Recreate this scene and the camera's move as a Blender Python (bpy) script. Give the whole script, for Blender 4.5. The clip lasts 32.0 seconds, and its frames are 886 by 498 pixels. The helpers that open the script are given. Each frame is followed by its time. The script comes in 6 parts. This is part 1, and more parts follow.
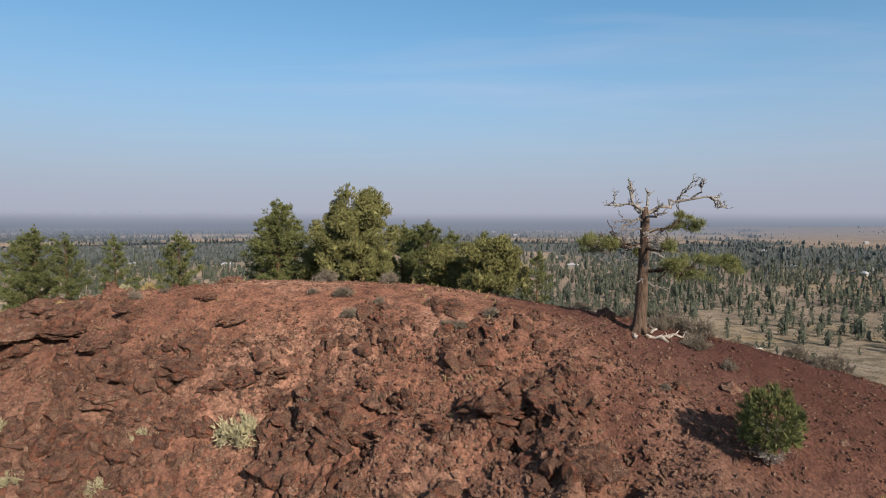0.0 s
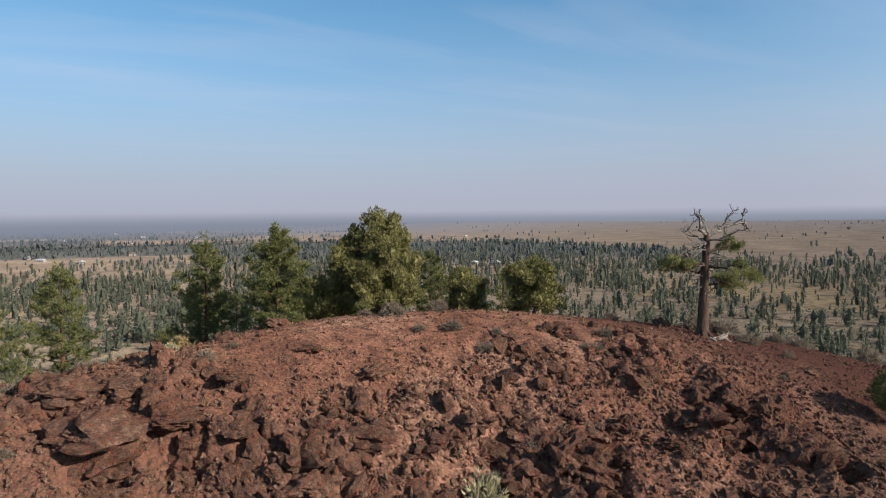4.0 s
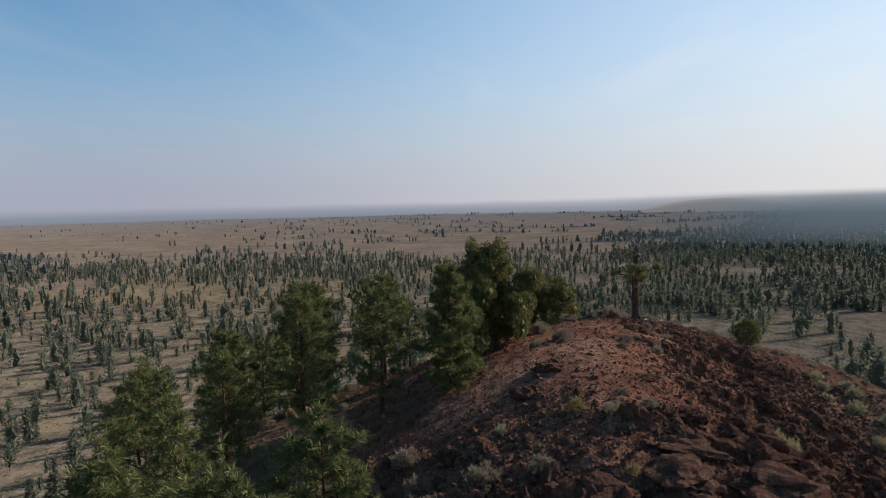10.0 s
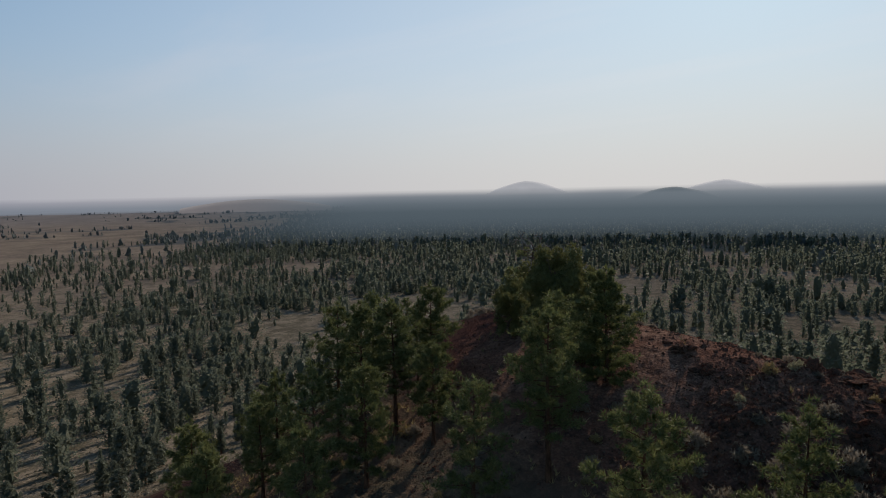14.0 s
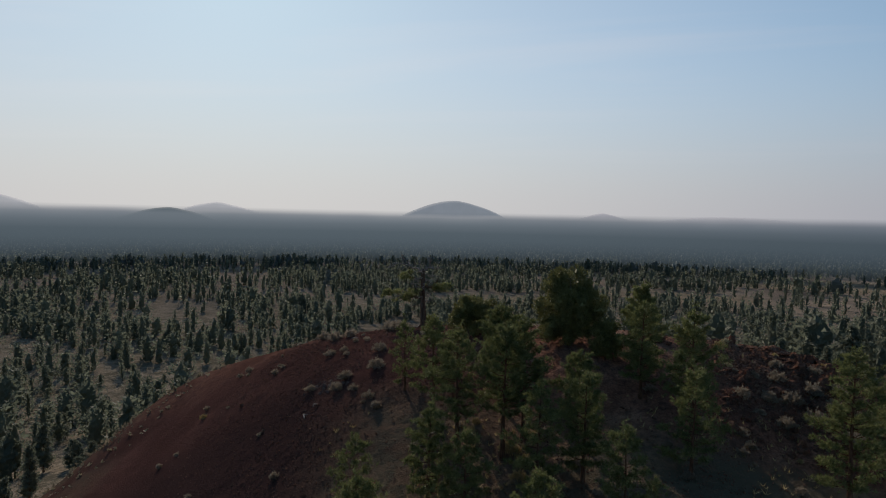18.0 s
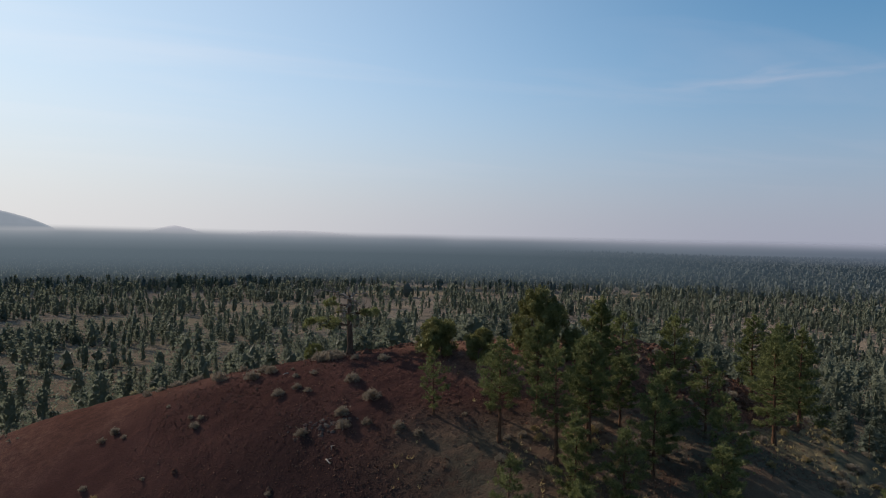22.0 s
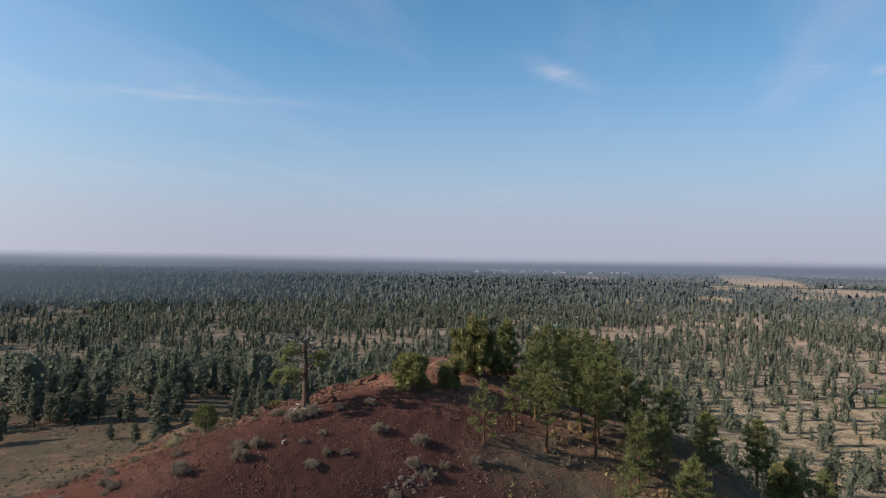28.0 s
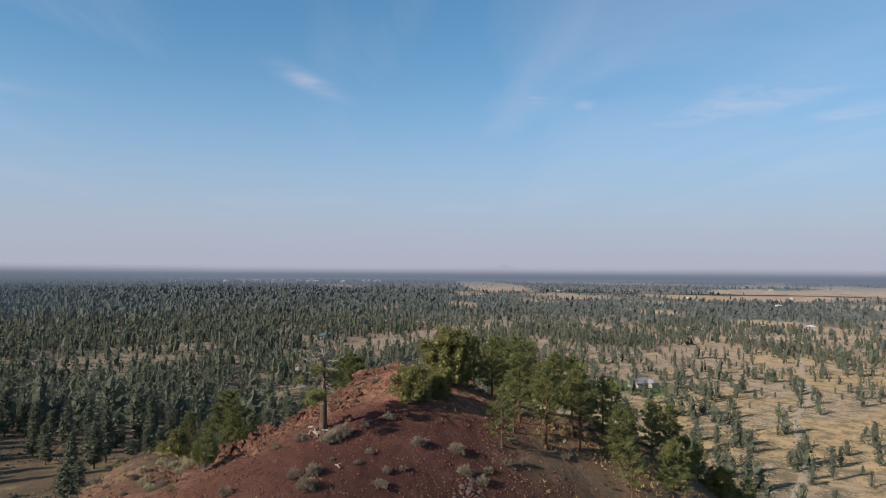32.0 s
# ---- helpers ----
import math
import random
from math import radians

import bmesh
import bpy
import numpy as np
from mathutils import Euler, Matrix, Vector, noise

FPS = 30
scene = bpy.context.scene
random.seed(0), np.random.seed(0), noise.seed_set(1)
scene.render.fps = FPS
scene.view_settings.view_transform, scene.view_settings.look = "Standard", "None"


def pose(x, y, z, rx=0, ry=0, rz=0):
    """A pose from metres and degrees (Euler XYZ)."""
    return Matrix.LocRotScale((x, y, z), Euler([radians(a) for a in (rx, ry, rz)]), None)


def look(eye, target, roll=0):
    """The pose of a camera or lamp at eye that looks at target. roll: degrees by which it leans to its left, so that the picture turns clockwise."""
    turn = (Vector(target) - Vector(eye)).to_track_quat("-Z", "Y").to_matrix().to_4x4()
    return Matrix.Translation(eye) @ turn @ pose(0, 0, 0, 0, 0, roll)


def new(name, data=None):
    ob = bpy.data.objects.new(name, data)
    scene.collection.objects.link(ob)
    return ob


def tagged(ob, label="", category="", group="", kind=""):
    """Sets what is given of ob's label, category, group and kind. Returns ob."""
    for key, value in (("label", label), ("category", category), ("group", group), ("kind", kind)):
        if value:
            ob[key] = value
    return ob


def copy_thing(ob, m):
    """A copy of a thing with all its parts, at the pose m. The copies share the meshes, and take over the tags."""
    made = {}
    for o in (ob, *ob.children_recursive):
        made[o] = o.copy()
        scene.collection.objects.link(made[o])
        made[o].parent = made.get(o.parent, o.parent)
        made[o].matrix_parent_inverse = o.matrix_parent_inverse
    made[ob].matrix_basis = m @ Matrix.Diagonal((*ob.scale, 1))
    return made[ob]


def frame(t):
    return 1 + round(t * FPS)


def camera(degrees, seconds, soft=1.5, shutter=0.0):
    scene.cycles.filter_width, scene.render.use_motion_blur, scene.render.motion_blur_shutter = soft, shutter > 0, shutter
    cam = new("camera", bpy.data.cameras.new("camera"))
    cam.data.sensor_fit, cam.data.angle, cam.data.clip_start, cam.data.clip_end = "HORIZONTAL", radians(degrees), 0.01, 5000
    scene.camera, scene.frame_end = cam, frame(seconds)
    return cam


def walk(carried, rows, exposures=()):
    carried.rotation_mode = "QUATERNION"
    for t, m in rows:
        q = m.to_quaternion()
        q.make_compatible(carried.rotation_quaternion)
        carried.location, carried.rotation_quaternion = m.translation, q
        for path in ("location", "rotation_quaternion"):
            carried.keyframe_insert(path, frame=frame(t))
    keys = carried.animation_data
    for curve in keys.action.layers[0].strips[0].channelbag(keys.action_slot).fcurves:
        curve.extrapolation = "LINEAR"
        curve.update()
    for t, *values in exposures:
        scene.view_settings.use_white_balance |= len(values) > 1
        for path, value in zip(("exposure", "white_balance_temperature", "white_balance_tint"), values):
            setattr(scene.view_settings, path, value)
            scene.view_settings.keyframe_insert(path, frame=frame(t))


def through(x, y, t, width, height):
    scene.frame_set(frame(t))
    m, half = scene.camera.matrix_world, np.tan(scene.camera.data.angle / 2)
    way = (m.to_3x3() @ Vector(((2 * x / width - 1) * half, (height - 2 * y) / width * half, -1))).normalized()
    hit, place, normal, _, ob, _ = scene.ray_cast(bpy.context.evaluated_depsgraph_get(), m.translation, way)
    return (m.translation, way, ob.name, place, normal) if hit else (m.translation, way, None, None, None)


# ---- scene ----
cam = camera(68.1, 32.0, 1.0)
PATH = [
    (0, (0.00, 0.00, 70.00), (0.00, 19.98, 69.09), 0.00),
    (0.5, (-2.80, 0.11, 70.20), (-1.51, 20.05, 69.29), -0.03),
    (1, (-5.60, 0.52, 70.38), (-2.99, 20.32, 69.44), -0.16),
    (1.5, (-8.40, 1.03, 70.55), (-4.45, 20.61, 69.63), -0.18),
    (2, (-11.20, 1.74, 70.82), (-5.92, 21.01, 69.84), -0.21),
    (2.5, (-14.00, 2.75, 71.08), (-7.42, 21.62, 70.11), -0.34),
    (3, (-16.80, 3.86, 71.33), (-8.93, 22.22, 70.31), -0.37),
    (3.5, (-19.50, 5.27, 71.46), (-10.33, 23.02, 70.44), -0.50),
    (5.5, (-29.50, 12.51, 72.23), (-15.73, 26.97, 71.15), -1.00),
    (6, (-31.80, 14.93, 72.42), (-16.98, 28.31, 71.29), -0.96),
    (6.5, (-33.90, 17.54, 72.60), (-18.08, 29.72, 71.46), -1.03),
    (7, (-35.90, 20.45, 72.87), (-19.18, 31.36, 71.71), -1.11),
    (7.5, (-37.70, 23.47, 73.13), (-20.16, 33.00, 71.93), -1.11),
    (8, (-39.20, 26.68, 73.39), (-20.94, 34.75, 72.15), -1.11),
    (8.5, (-40.50, 29.99, 73.54), (-21.65, 36.57, 72.30), -1.14),
    (9, (-41.50, 33.40, 73.68), (-22.19, 38.45, 72.41), -1.18),
    (9.5, (-42.20, 37.01, 73.82), (-22.54, 40.46, 72.51), -1.13),
    (10, (-42.70, 40.62, 73.95), (-22.82, 42.42, 72.65), -1.30),
    (10.5, (-43.00, 44.34, 74.19), (-23.05, 44.51, 72.82), -1.29),
    (11, (-42.90, 48.15, 74.31), (-23.00, 46.65, 72.92), -1.40),
    (11.5, (-42.50, 51.96, 74.44), (-22.81, 48.78, 72.98), -1.43),
    (12, (-41.70, 55.87, 74.66), (-22.36, 50.99, 73.18), -1.37),
    (12.5, (-40.60, 59.68, 74.79), (-21.76, 53.13, 73.28), -1.34),
    (13, (-39.10, 63.39, 74.92), (-20.92, 55.20, 73.38), -1.33),
    (13.5, (-37.20, 67.10, 75.05), (-19.82, 57.33, 73.48), -1.23),
    (14, (-35.20, 70.31, 75.20), (-18.68, 59.15, 73.62), -1.14),
    (14.5, (-32.80, 73.62, 75.35), (-17.36, 61.00, 73.77), -0.99),
    (16.5, (-20.48, 87.22, 75.20), (-10.66, 69.83, 74.12), 1.20),
    (17, (-16.31, 89.56, 75.34), (-8.21, 71.31, 74.30), 1.19),
    (17.5, (-11.86, 91.38, 75.44), (-5.51, 72.44, 74.46), 1.27),
    (18, (-7.39, 92.94, 75.54), (-2.82, 73.49, 74.62), 1.22),
    (18.5, (-2.80, 94.29, 75.62), (-0.01, 74.50, 74.77), 1.25),
    (19, (1.65, 95.15, 75.57), (2.70, 75.20, 74.79), 1.25),
    (19.5, (6.05, 95.86, 75.52), (5.46, 75.88, 74.85), 1.33),
    (20, (10.21, 96.01, 75.46), (8.06, 76.14, 74.89), 1.28),
    (20.5, (14.35, 95.73, 75.62), (10.72, 76.07, 75.17), 1.21),
    (21, (18.30, 95.07, 75.78), (13.23, 75.72, 75.40), 1.22),
    (21.5, (22.25, 94.14, 75.93), (15.79, 75.21, 75.62), 1.31),
    (22, (26.08, 92.72, 76.06), (18.25, 74.32, 75.80), 1.29),
    (22.5, (29.69, 91.18, 76.20), (20.60, 73.37, 76.02), 1.25),
    (23, (33.17, 89.16, 76.33), (22.83, 72.04, 76.20), 1.19),
    (23.5, (36.44, 87.02, 76.46), (24.90, 70.68, 76.38), 1.12),
    (24, (39.62, 84.55, 76.58), (26.97, 69.06, 76.55), 1.12),
    (24.5, (42.60, 81.97, 76.71), (28.87, 67.42, 76.76), 1.12),
    (25, (45.32, 79.10, 76.85), (30.62, 65.54, 76.94), 0.99),
    (25.5, (47.84, 75.86, 76.85), (32.21, 63.39, 76.99), 0.95),
    (27.5, (57.29, 63.05, 77.27), (38.83, 55.37, 77.57), 0.83),
    (28, (59.08, 59.66, 77.42), (40.15, 53.21, 77.79), 0.72),
    (28.5, (60.43, 56.30, 77.48), (41.14, 51.02, 77.91), 0.71),
    (29, (61.66, 53.15, 77.55), (42.11, 48.96, 78.03), 0.60),
    (29.5, (62.57, 50.10, 77.51), (42.83, 46.93, 78.04), 0.59),
    (30, (63.15, 47.13, 77.62), (43.28, 44.93, 78.18), 0.48),
    (30.5, (63.62, 44.37, 77.61), (43.67, 43.08, 78.22), 0.47),
    (31, (63.96, 41.82, 77.62), (43.98, 41.36, 78.26), 0.37),
    (31.5, (64.09, 39.42, 77.65), (44.10, 39.73, 78.31), 0.37),
    (32, (64.04, 37.33, 77.69), (44.07, 38.34, 78.38), 0.37),
]
walk(
    cam,
    [(t, look(eye, target, roll)) for t, eye, target, roll in PATH],
    [(t, stops, 6950, 17) for t, stops in ((0, 0.44), (3, 0.48), (6, 0.60), (8, 0.56), (10, 0.36), (12, 0.12), (14, -0.05), (17, -0.12), (20, 0.06), (23, 0.34), (26, 0.48), (29, 0.56), (32, 0.50))],
)

# ---- daylight: a hazy morning, the sun in the south-east ----
SUN_AZ, SUN_EL = 149.0, 27.0
sun_way = Vector((math.sin(radians(SUN_AZ)) * math.cos(radians(SUN_EL)), math.cos(radians(SUN_AZ)) * math.cos(radians(SUN_EL)), math.sin(radians(SUN_EL))))
sun = new("sun", bpy.data.lights.new("sun", "SUN"))
sun.data.energy, sun.data.angle, sun.data.color = 5.0, radians(0.6), (1.0, 0.93, 0.82)
sun.matrix_world = look(Vector((0, 0, 300)), Vector((0, 0, 300)) - sun_way)
world = bpy.data.worlds.new("sky")
scene.world = world
world.use_nodes = True
wn, wl = world.node_tree.nodes, world.node_tree.links
wn.clear()
sky = wn.new("ShaderNodeTexSky")
sky.sky_type, sky.sun_disc = "NISHITA", False
sky.sun_elevation, sky.sun_rotation = radians(SUN_EL), radians(SUN_AZ)
sky.altitude, sky.air_density, sky.dust_density, sky.ozone_density = 1200, 1.0, 0.6, 3.0


def wmath(op, a, b=0.0, clamp=False):
    x = wn.new("ShaderNodeVectorMath" if op == "DOT_PRODUCT" else "ShaderNodeMath")
    x.operation = op
    if op != "DOT_PRODUCT":
        x.use_clamp = clamp
    for sock, v in ((x.inputs[0], a), (x.inputs[1], b)):
        if isinstance(v, (int, float, tuple)):
            sock.default_value = v
        else:
            wl.new(v, sock)
    return x.outputs["Value"]


def wmix(fac, a, b, mode="MIX"):
    x = wn.new("ShaderNodeMix")
    x.data_type, x.blend_type = "RGBA", mode
    for sock, v in ((x.inputs[0], fac), (x.inputs[6], a), (x.inputs[7], b)):
        if isinstance(v, tuple):
            sock.default_value = (*v, 1)
        elif isinstance(v, float):
            sock.default_value = v
        else:
            wl.new(v, sock)
    return x.outputs[2]


# smoke haze: pale towards the horizon, milky round the sun
way = wn.new("ShaderNodeTexCoord").outputs["Generated"]
up = wn.new("ShaderNodeSeparateXYZ")
wl.new(way, up.inputs[0])
rise = wmath("MAXIMUM", up.outputs[2], 0.0)
toward = wmath("MAXIMUM", wmath("DOT_PRODUCT", way, (math.sin(radians(146)) * 0.94, math.cos(radians(146)) * 0.94, 0.20)), 0.0)
away = wmath("MAXIMUM", wmath("DOT_PRODUCT", way, (math.sin(radians(318)), math.cos(radians(318)), 0.0)), 0.0)
glow = wmath("POWER", toward, 1.8)
low = wmath("POWER", 2.718, wmath("MULTIPLY", wmath("MULTIPLY", rise, rise), -26.0))
veil = wmath("MULTIPLY", low, 0.97, True)
haze = wmix(glow, (0.328, 0.366, 0.472), (0.455, 0.468, 0.462))
bloom = wmix(glow, (0.0, 0.0, 0.0), (0.325, 0.350, 0.360))
blue = wmix(1.0, sky.outputs[0], (0.068, 0.130, 0.135), "MULTIPLY")
blue = wmix(wmath("MULTIPLY", wmath("POWER", away, 2.0), 0.28), blue, (0.10, 0.22, 0.36))
blue = wmix(wmath("MULTIPLY", glow, 0.65), blue, (0.285, 0.330, 0.365))
bg = wn.new("ShaderNodeBackground")
# uneven smoke and thin cirrus: soft patches of streaky cloud, each from end to end, with its half breadth and strength
flat = wn.new("ShaderNodeVectorMath")
flat.operation = "DIVIDE"
lift = wn.new("ShaderNodeCombineXYZ")
for k in range(3):
    wl.new(wmath("MAXIMUM", up.outputs[2], 0.08), lift.inputs[k])
wl.new(way, flat.inputs[0])
wl.new(lift.outputs[0], flat.inputs[1])


def streaks(scale, turn, size):
    stretch = wn.new("ShaderNodeMapping")
    stretch.inputs["Scale"].default_value, stretch.inputs["Rotation"].default_value = scale, (0, 0, turn)
    wl.new(flat.outputs[0], stretch.inputs[0])
    t = wn.new("ShaderNodeTexNoise")
    t.inputs["Scale"].default_value, t.inputs["Detail"].default_value, t.inputs["Roughness"].default_value, t.inputs["Distortion"].default_value = size, 6.0, 0.52, 0.5
    wl.new(stretch.outputs[0], t.inputs["Vector"])
    return t.outputs["Fac"]


CLOUDS = (
    ((-0.941, -0.180, 0.287), (-0.959, -0.114, 0.260), 0.012, 0.75),
    ((-0.955, 0.156, 0.252), (-0.943, 0.213, 0.254), 0.013, 0.55),
    ((-0.941, 0.235, 0.243), (-0.933, 0.265, 0.242), 0.008, 0.40),
    ((-0.903, 0.369, 0.219), (-0.800, 0.545, 0.246), 0.022, 0.75),
    ((-0.826, 0.526, 0.203), (-0.760, 0.615, 0.215), 0.010, 0.55),
    ((-0.722, -0.650, 0.234), (-0.780, -0.582, 0.231), 0.014, 0.45),
    ((-0.628, -0.748, 0.216), (-0.823, -0.521, 0.227), 0.011, 0.45),
    ((-0.938, -0.192, 0.289), (-0.952, -0.141, 0.271), 0.012, 0.25),
)
wisp = wmath("MULTIPLY", wmath("SUBTRACT", streaks((0.9, 0.9, 0.0), 0.5, 3.4), 0.28), 1.9, True)
cover = None
for a, b, half, strength in CLOUDS:
    a, b = Vector(a), Vector(b)
    mid = ((a + b) / 2).normalized()
    along = (b - a).normalized()
    across = mid.cross(along).normalized()
    u = wmath("MULTIPLY", wmath("DOT_PRODUCT", way, tuple(along)), 1.7 / (b - a).length)
    u = wmath("SUBTRACT", u, along.dot(mid) * 1.7 / (b - a).length)
    v = wmath("MULTIPLY", wmath("SUBTRACT", wmath("DOT_PRODUCT", way, tuple(across)), across.dot(mid)), 1.0 / half)
    d = wmath("ADD", wmath("MULTIPLY", u, u), wmath("MULTIPLY", v, v))
    ahead = wmath("GREATER_THAN", wmath("DOT_PRODUCT", way, tuple(mid)), 0.5)
    one = wmath("MULTIPLY", wmath("MULTIPLY", wmath("POWER", 2.718, wmath("MULTIPLY", d, -1.0)), 0.72 * strength), ahead)
    cover = one if cover is None else wmath("MAXIMUM", cover, one)
thin = wmath("MULTIPLY", wmath("MULTIPLY", wmath("SUBTRACT", streaks((0.25, 0.8, 0.0), 0.5, 0.9), 0.50), 0.9, True), wmath("MULTIPLY", wmath("SUBTRACT", rise, 0.04), 5.0, True))
cirrus = wmath("MAXIMUM", wmath("MULTIPLY", cover, wisp), thin)
clear = wmix(1.0, wmix(veil, blue, haze), bloom, "ADD")
wl.new(wmix(cirrus, clear, wmix(glow, (0.60, 0.60, 0.68), (0.95, 0.98, 1.0))), bg.inputs[0])
bg.inputs["Strength"].default_value = 0.85
wo = wn.new("ShaderNodeOutputWorld")
wl.new(bg.outputs[0], wo.inputs[0])

rng = np.random.default_rng(7)


# ---- shapes of the land ----
def hashed(ix, iy, seed):
    n = (ix.astype(np.int64) * 374761393 + iy.astype(np.int64) * 668265263 + seed * 974634777) & 0xFFFFFFFF
    n = ((n ^ (n >> 13)) * 1274126177) & 0xFFFFFFFF
    n = ((n ^ (n >> 16)) * 2246822519) & 0xFFFFFFFF
    return ((n ^ (n >> 15)) & 0xFFFFFF) / float(0xFFFFFF)


def vnoise(x, y, seed=0):
    """Smooth noise from -1 to 1 with cells one unit wide."""
    x, y = np.asarray(x, float), np.asarray(y, float)
    ix, iy = np.floor(x), np.floor(y)
    u, v = x - ix, y - iy
    u, v = u * u * u * (u * (6 * u - 15) + 10), v * v * v * (v * (6 * v - 15) + 10)
    a, b = hashed(ix, iy, seed), hashed(ix + 1, iy, seed)
    c, d = hashed(ix, iy + 1, seed), hashed(ix + 1, iy + 1, seed)
    return 2 * ((a * (1 - u) + b * u) * (1 - v) + (c * (1 - u) + d * u) * v) - 1


def fbm(x, y, octaves=4, seed=0):
    out, amp = 0.0, 0.5
    for k in range(octaves):
        out = out + amp * vnoise(x * 2**k + 17.3 * k, y * 2**k - 9.1 * k, seed + k)
        amp *= 0.5
    return out


def smooth(a, b, x):
    s = np.clip((x - a) / (b - a), 0, 1)
    return s * s * (3 - 2 * s)


HUB = (-3.0, 36.0)
# swellings of the summit, row by row from south to north
SWELL = [
    [-1.2, -0.6, -0.1, 0.0, 0.0, 0.6, 1.5, 1.1, 0.6, 0.4],
    [-1.2, -0.6, -0.2, -0.2, 0.0, 0.6, 2.2, 2.3, 2.3, 2.1],
    [-0.4, -0.4, -1.1, -1.1, 0.2, 0.2, 1.0, 2.1, 2.9, 3.6],
    [0.5, 0.4, -2.2, -1.4, 1.1, 1.4, 2.3, 1.9, 1.3, 2.0],
    [1.5, 3.2, 1.8, 2.3, 1.6, 1.3, 2.2, 1.0, 0.3, 0.4],
    [1.7, 1.9, 2.1, 1.8, 0.8, 1.5, 0.3, -0.4, -0.1, 0.0],
    [2.7, -0.4, 0.3, 0.3, 0.7, 0.8, -0.4, -0.4, -0.1, 0.0],
    [2.7, 0.2, 1.5, 0.9, 0.3, -0.1, -0.3, -0.1, 0.0, 0.0],
    [0.9, 0.7, 2.4, 1.7, 0.3, 0.0, 0.0, 0.0, 0.0, 0.0],
]


def lie(x, y):
    """The smooth lie of the land: the cinder cone, its southern shoulder, the plain, raised far off to fit the horizon
    in view.
    """
    x, y = np.asarray(x, float), np.asarray(y, float)
    r = np.hypot(x - HUB[0], y - HUB[1])
    z = 60 * (1 + (r / 90) ** 2) ** -1.35 + 30 * np.exp(-((x + 80) ** 2 + (y + 95) ** 2) / (2 * 100.0**2)) * (1 - np.exp(-((r / 85) ** 2)))
    for j, row in enumerate(SWELL):
        for i, c in enumerate(row):
            z = z + c * np.exp(-((x + 34 - 9.5 * i) ** 2 + (y + 3 - 8.5 * j) ** 2) / 128.0)
    z = z + 5.5 * np.exp(-((x + 5) ** 2) / 180.0 - (y - 11) ** 2 / 42.0)
    z = z + 2.2 * fbm(x / 160, y / 160, 3, 5) * smooth(90, 260, r)
    z = z + 14 * fbm(x / 900, y / 900, 3, 8) * smooth(900, 2200, r)
    return z + 28 * np.clip((r - 1300) / 3500, 0, 1.1) ** 1.5


def crag(x, y):
    """Where the bare lava breaks out: the southern and western faces below the rim."""
    south = smooth(33.5, 29.0, y + 0.10 * (x + 5) + 1.5 * vnoise(x / 4, y / 4, 61)) * smooth(13, 4, x + 0.3 * (y - 25)) * smooth(-42, -30, x) * smooth(13, 20, y + 1.5 * vnoise(x / 3, y / 3, 63))
    west = smooth(-13, -18, x + 2 * vnoise(x / 4, y / 4, 62)) * smooth(52, 42, y) * smooth(-45, -32, x) * smooth(14, 24, y)
    return np.clip(np.maximum(south, 0.8 * west), 0, 1)


def domes(x, y, seed, share):
    """Rounded lumps packed side by side, each with a height of its own; a share of them stand proud."""
    ix, iy = np.floor(x), np.floor(y)
    best = np.zeros(np.shape(x))
    for dx in (-1, 0, 1):
        for dy in (-1, 0, 1):
            cx, cy = ix + dx, iy + dy
            px, py = cx + 0.1 + 0.8 * hashed(cx, cy, seed), cy + 0.1 + 0.8 * hashed(cx, cy, seed + 1)
            tall = smooth(1 - share, 1 - 0.45 * share, hashed(cx, cy, seed + 2)) * (0.55 + 0.45 * hashed(cx, cy, seed + 4))
            wide = 0.55 + 0.30 * hashed(cx, cy, seed + 3)
            d = ((x - px) ** 2 + (y - py) ** 2) / wide**2
            best = np.maximum(best, tall * np.clip(1 - d, 0, 1) ** 0.6)
    return best


def ribs(x, y):
    """Where the lava stands out in ribs that run down the face, with smoother soil between."""
    return smooth(-0.02, 0.26, fbm(x / 3.6 - y / 11.0, y / 6.5 + x / 12.0, 3, 39) + 0.45 * fbm(x / 1.3, y / 1.6, 2, 38))


def clinker(x, y):
    """Rough lava breaking through the soil, in metres above it, from boulders down to fists."""
    x, y = np.asarray(x, float), np.asarray(y, float)
    m = crag(x, y)
    wx, wy = x + 0.35 * fbm(x / 0.8, y / 0.8, 3, 31), y + 0.35 * fbm(x / 0.8, y / 0.8, 3, 37)
    seam = ribs(x, y)
    big = domes(wx / 1.25, wy / 1.05, 41, 0.5)
    half = domes(wx / 0.55, wy / 0.48, 51, 0.62)
    small = domes(wx / 0.32, wy / 0.29, 61, 0.6)
    return m * ((0.08 + 0.92 * seam) * (0.58 * big + 0.36 * half) + (0.05 + 0.11 * seam) * small), m


# hollows worn out under the ledges: place, breadth, depth
HOLLOWS = ((-20.8, 30.5, 1.0, 1.0), (-18.5, 30.4, 0.9, 0.9), (-14.4, 27.2, 0.8, 0.6), (-11.8, 28.3, 0.8, 0.6), (-2.7, 25.8, 0.8, 0.8), (-3.4, 24.9, 0.7, 0.6), (2.9, 23.9, 0.8, 0.7), (5.5, 20.9, 0.9, 0.9), (-21.8, 33.4, 0.9, 1.0), (-16.4, 29.9, 0.7, 0.5), (-6.9, 27.8, 0.7, 0.5), (-22.6, 36.4, 0.8, 0.7), (-9.9, 31.0, 0.5, 0.4))


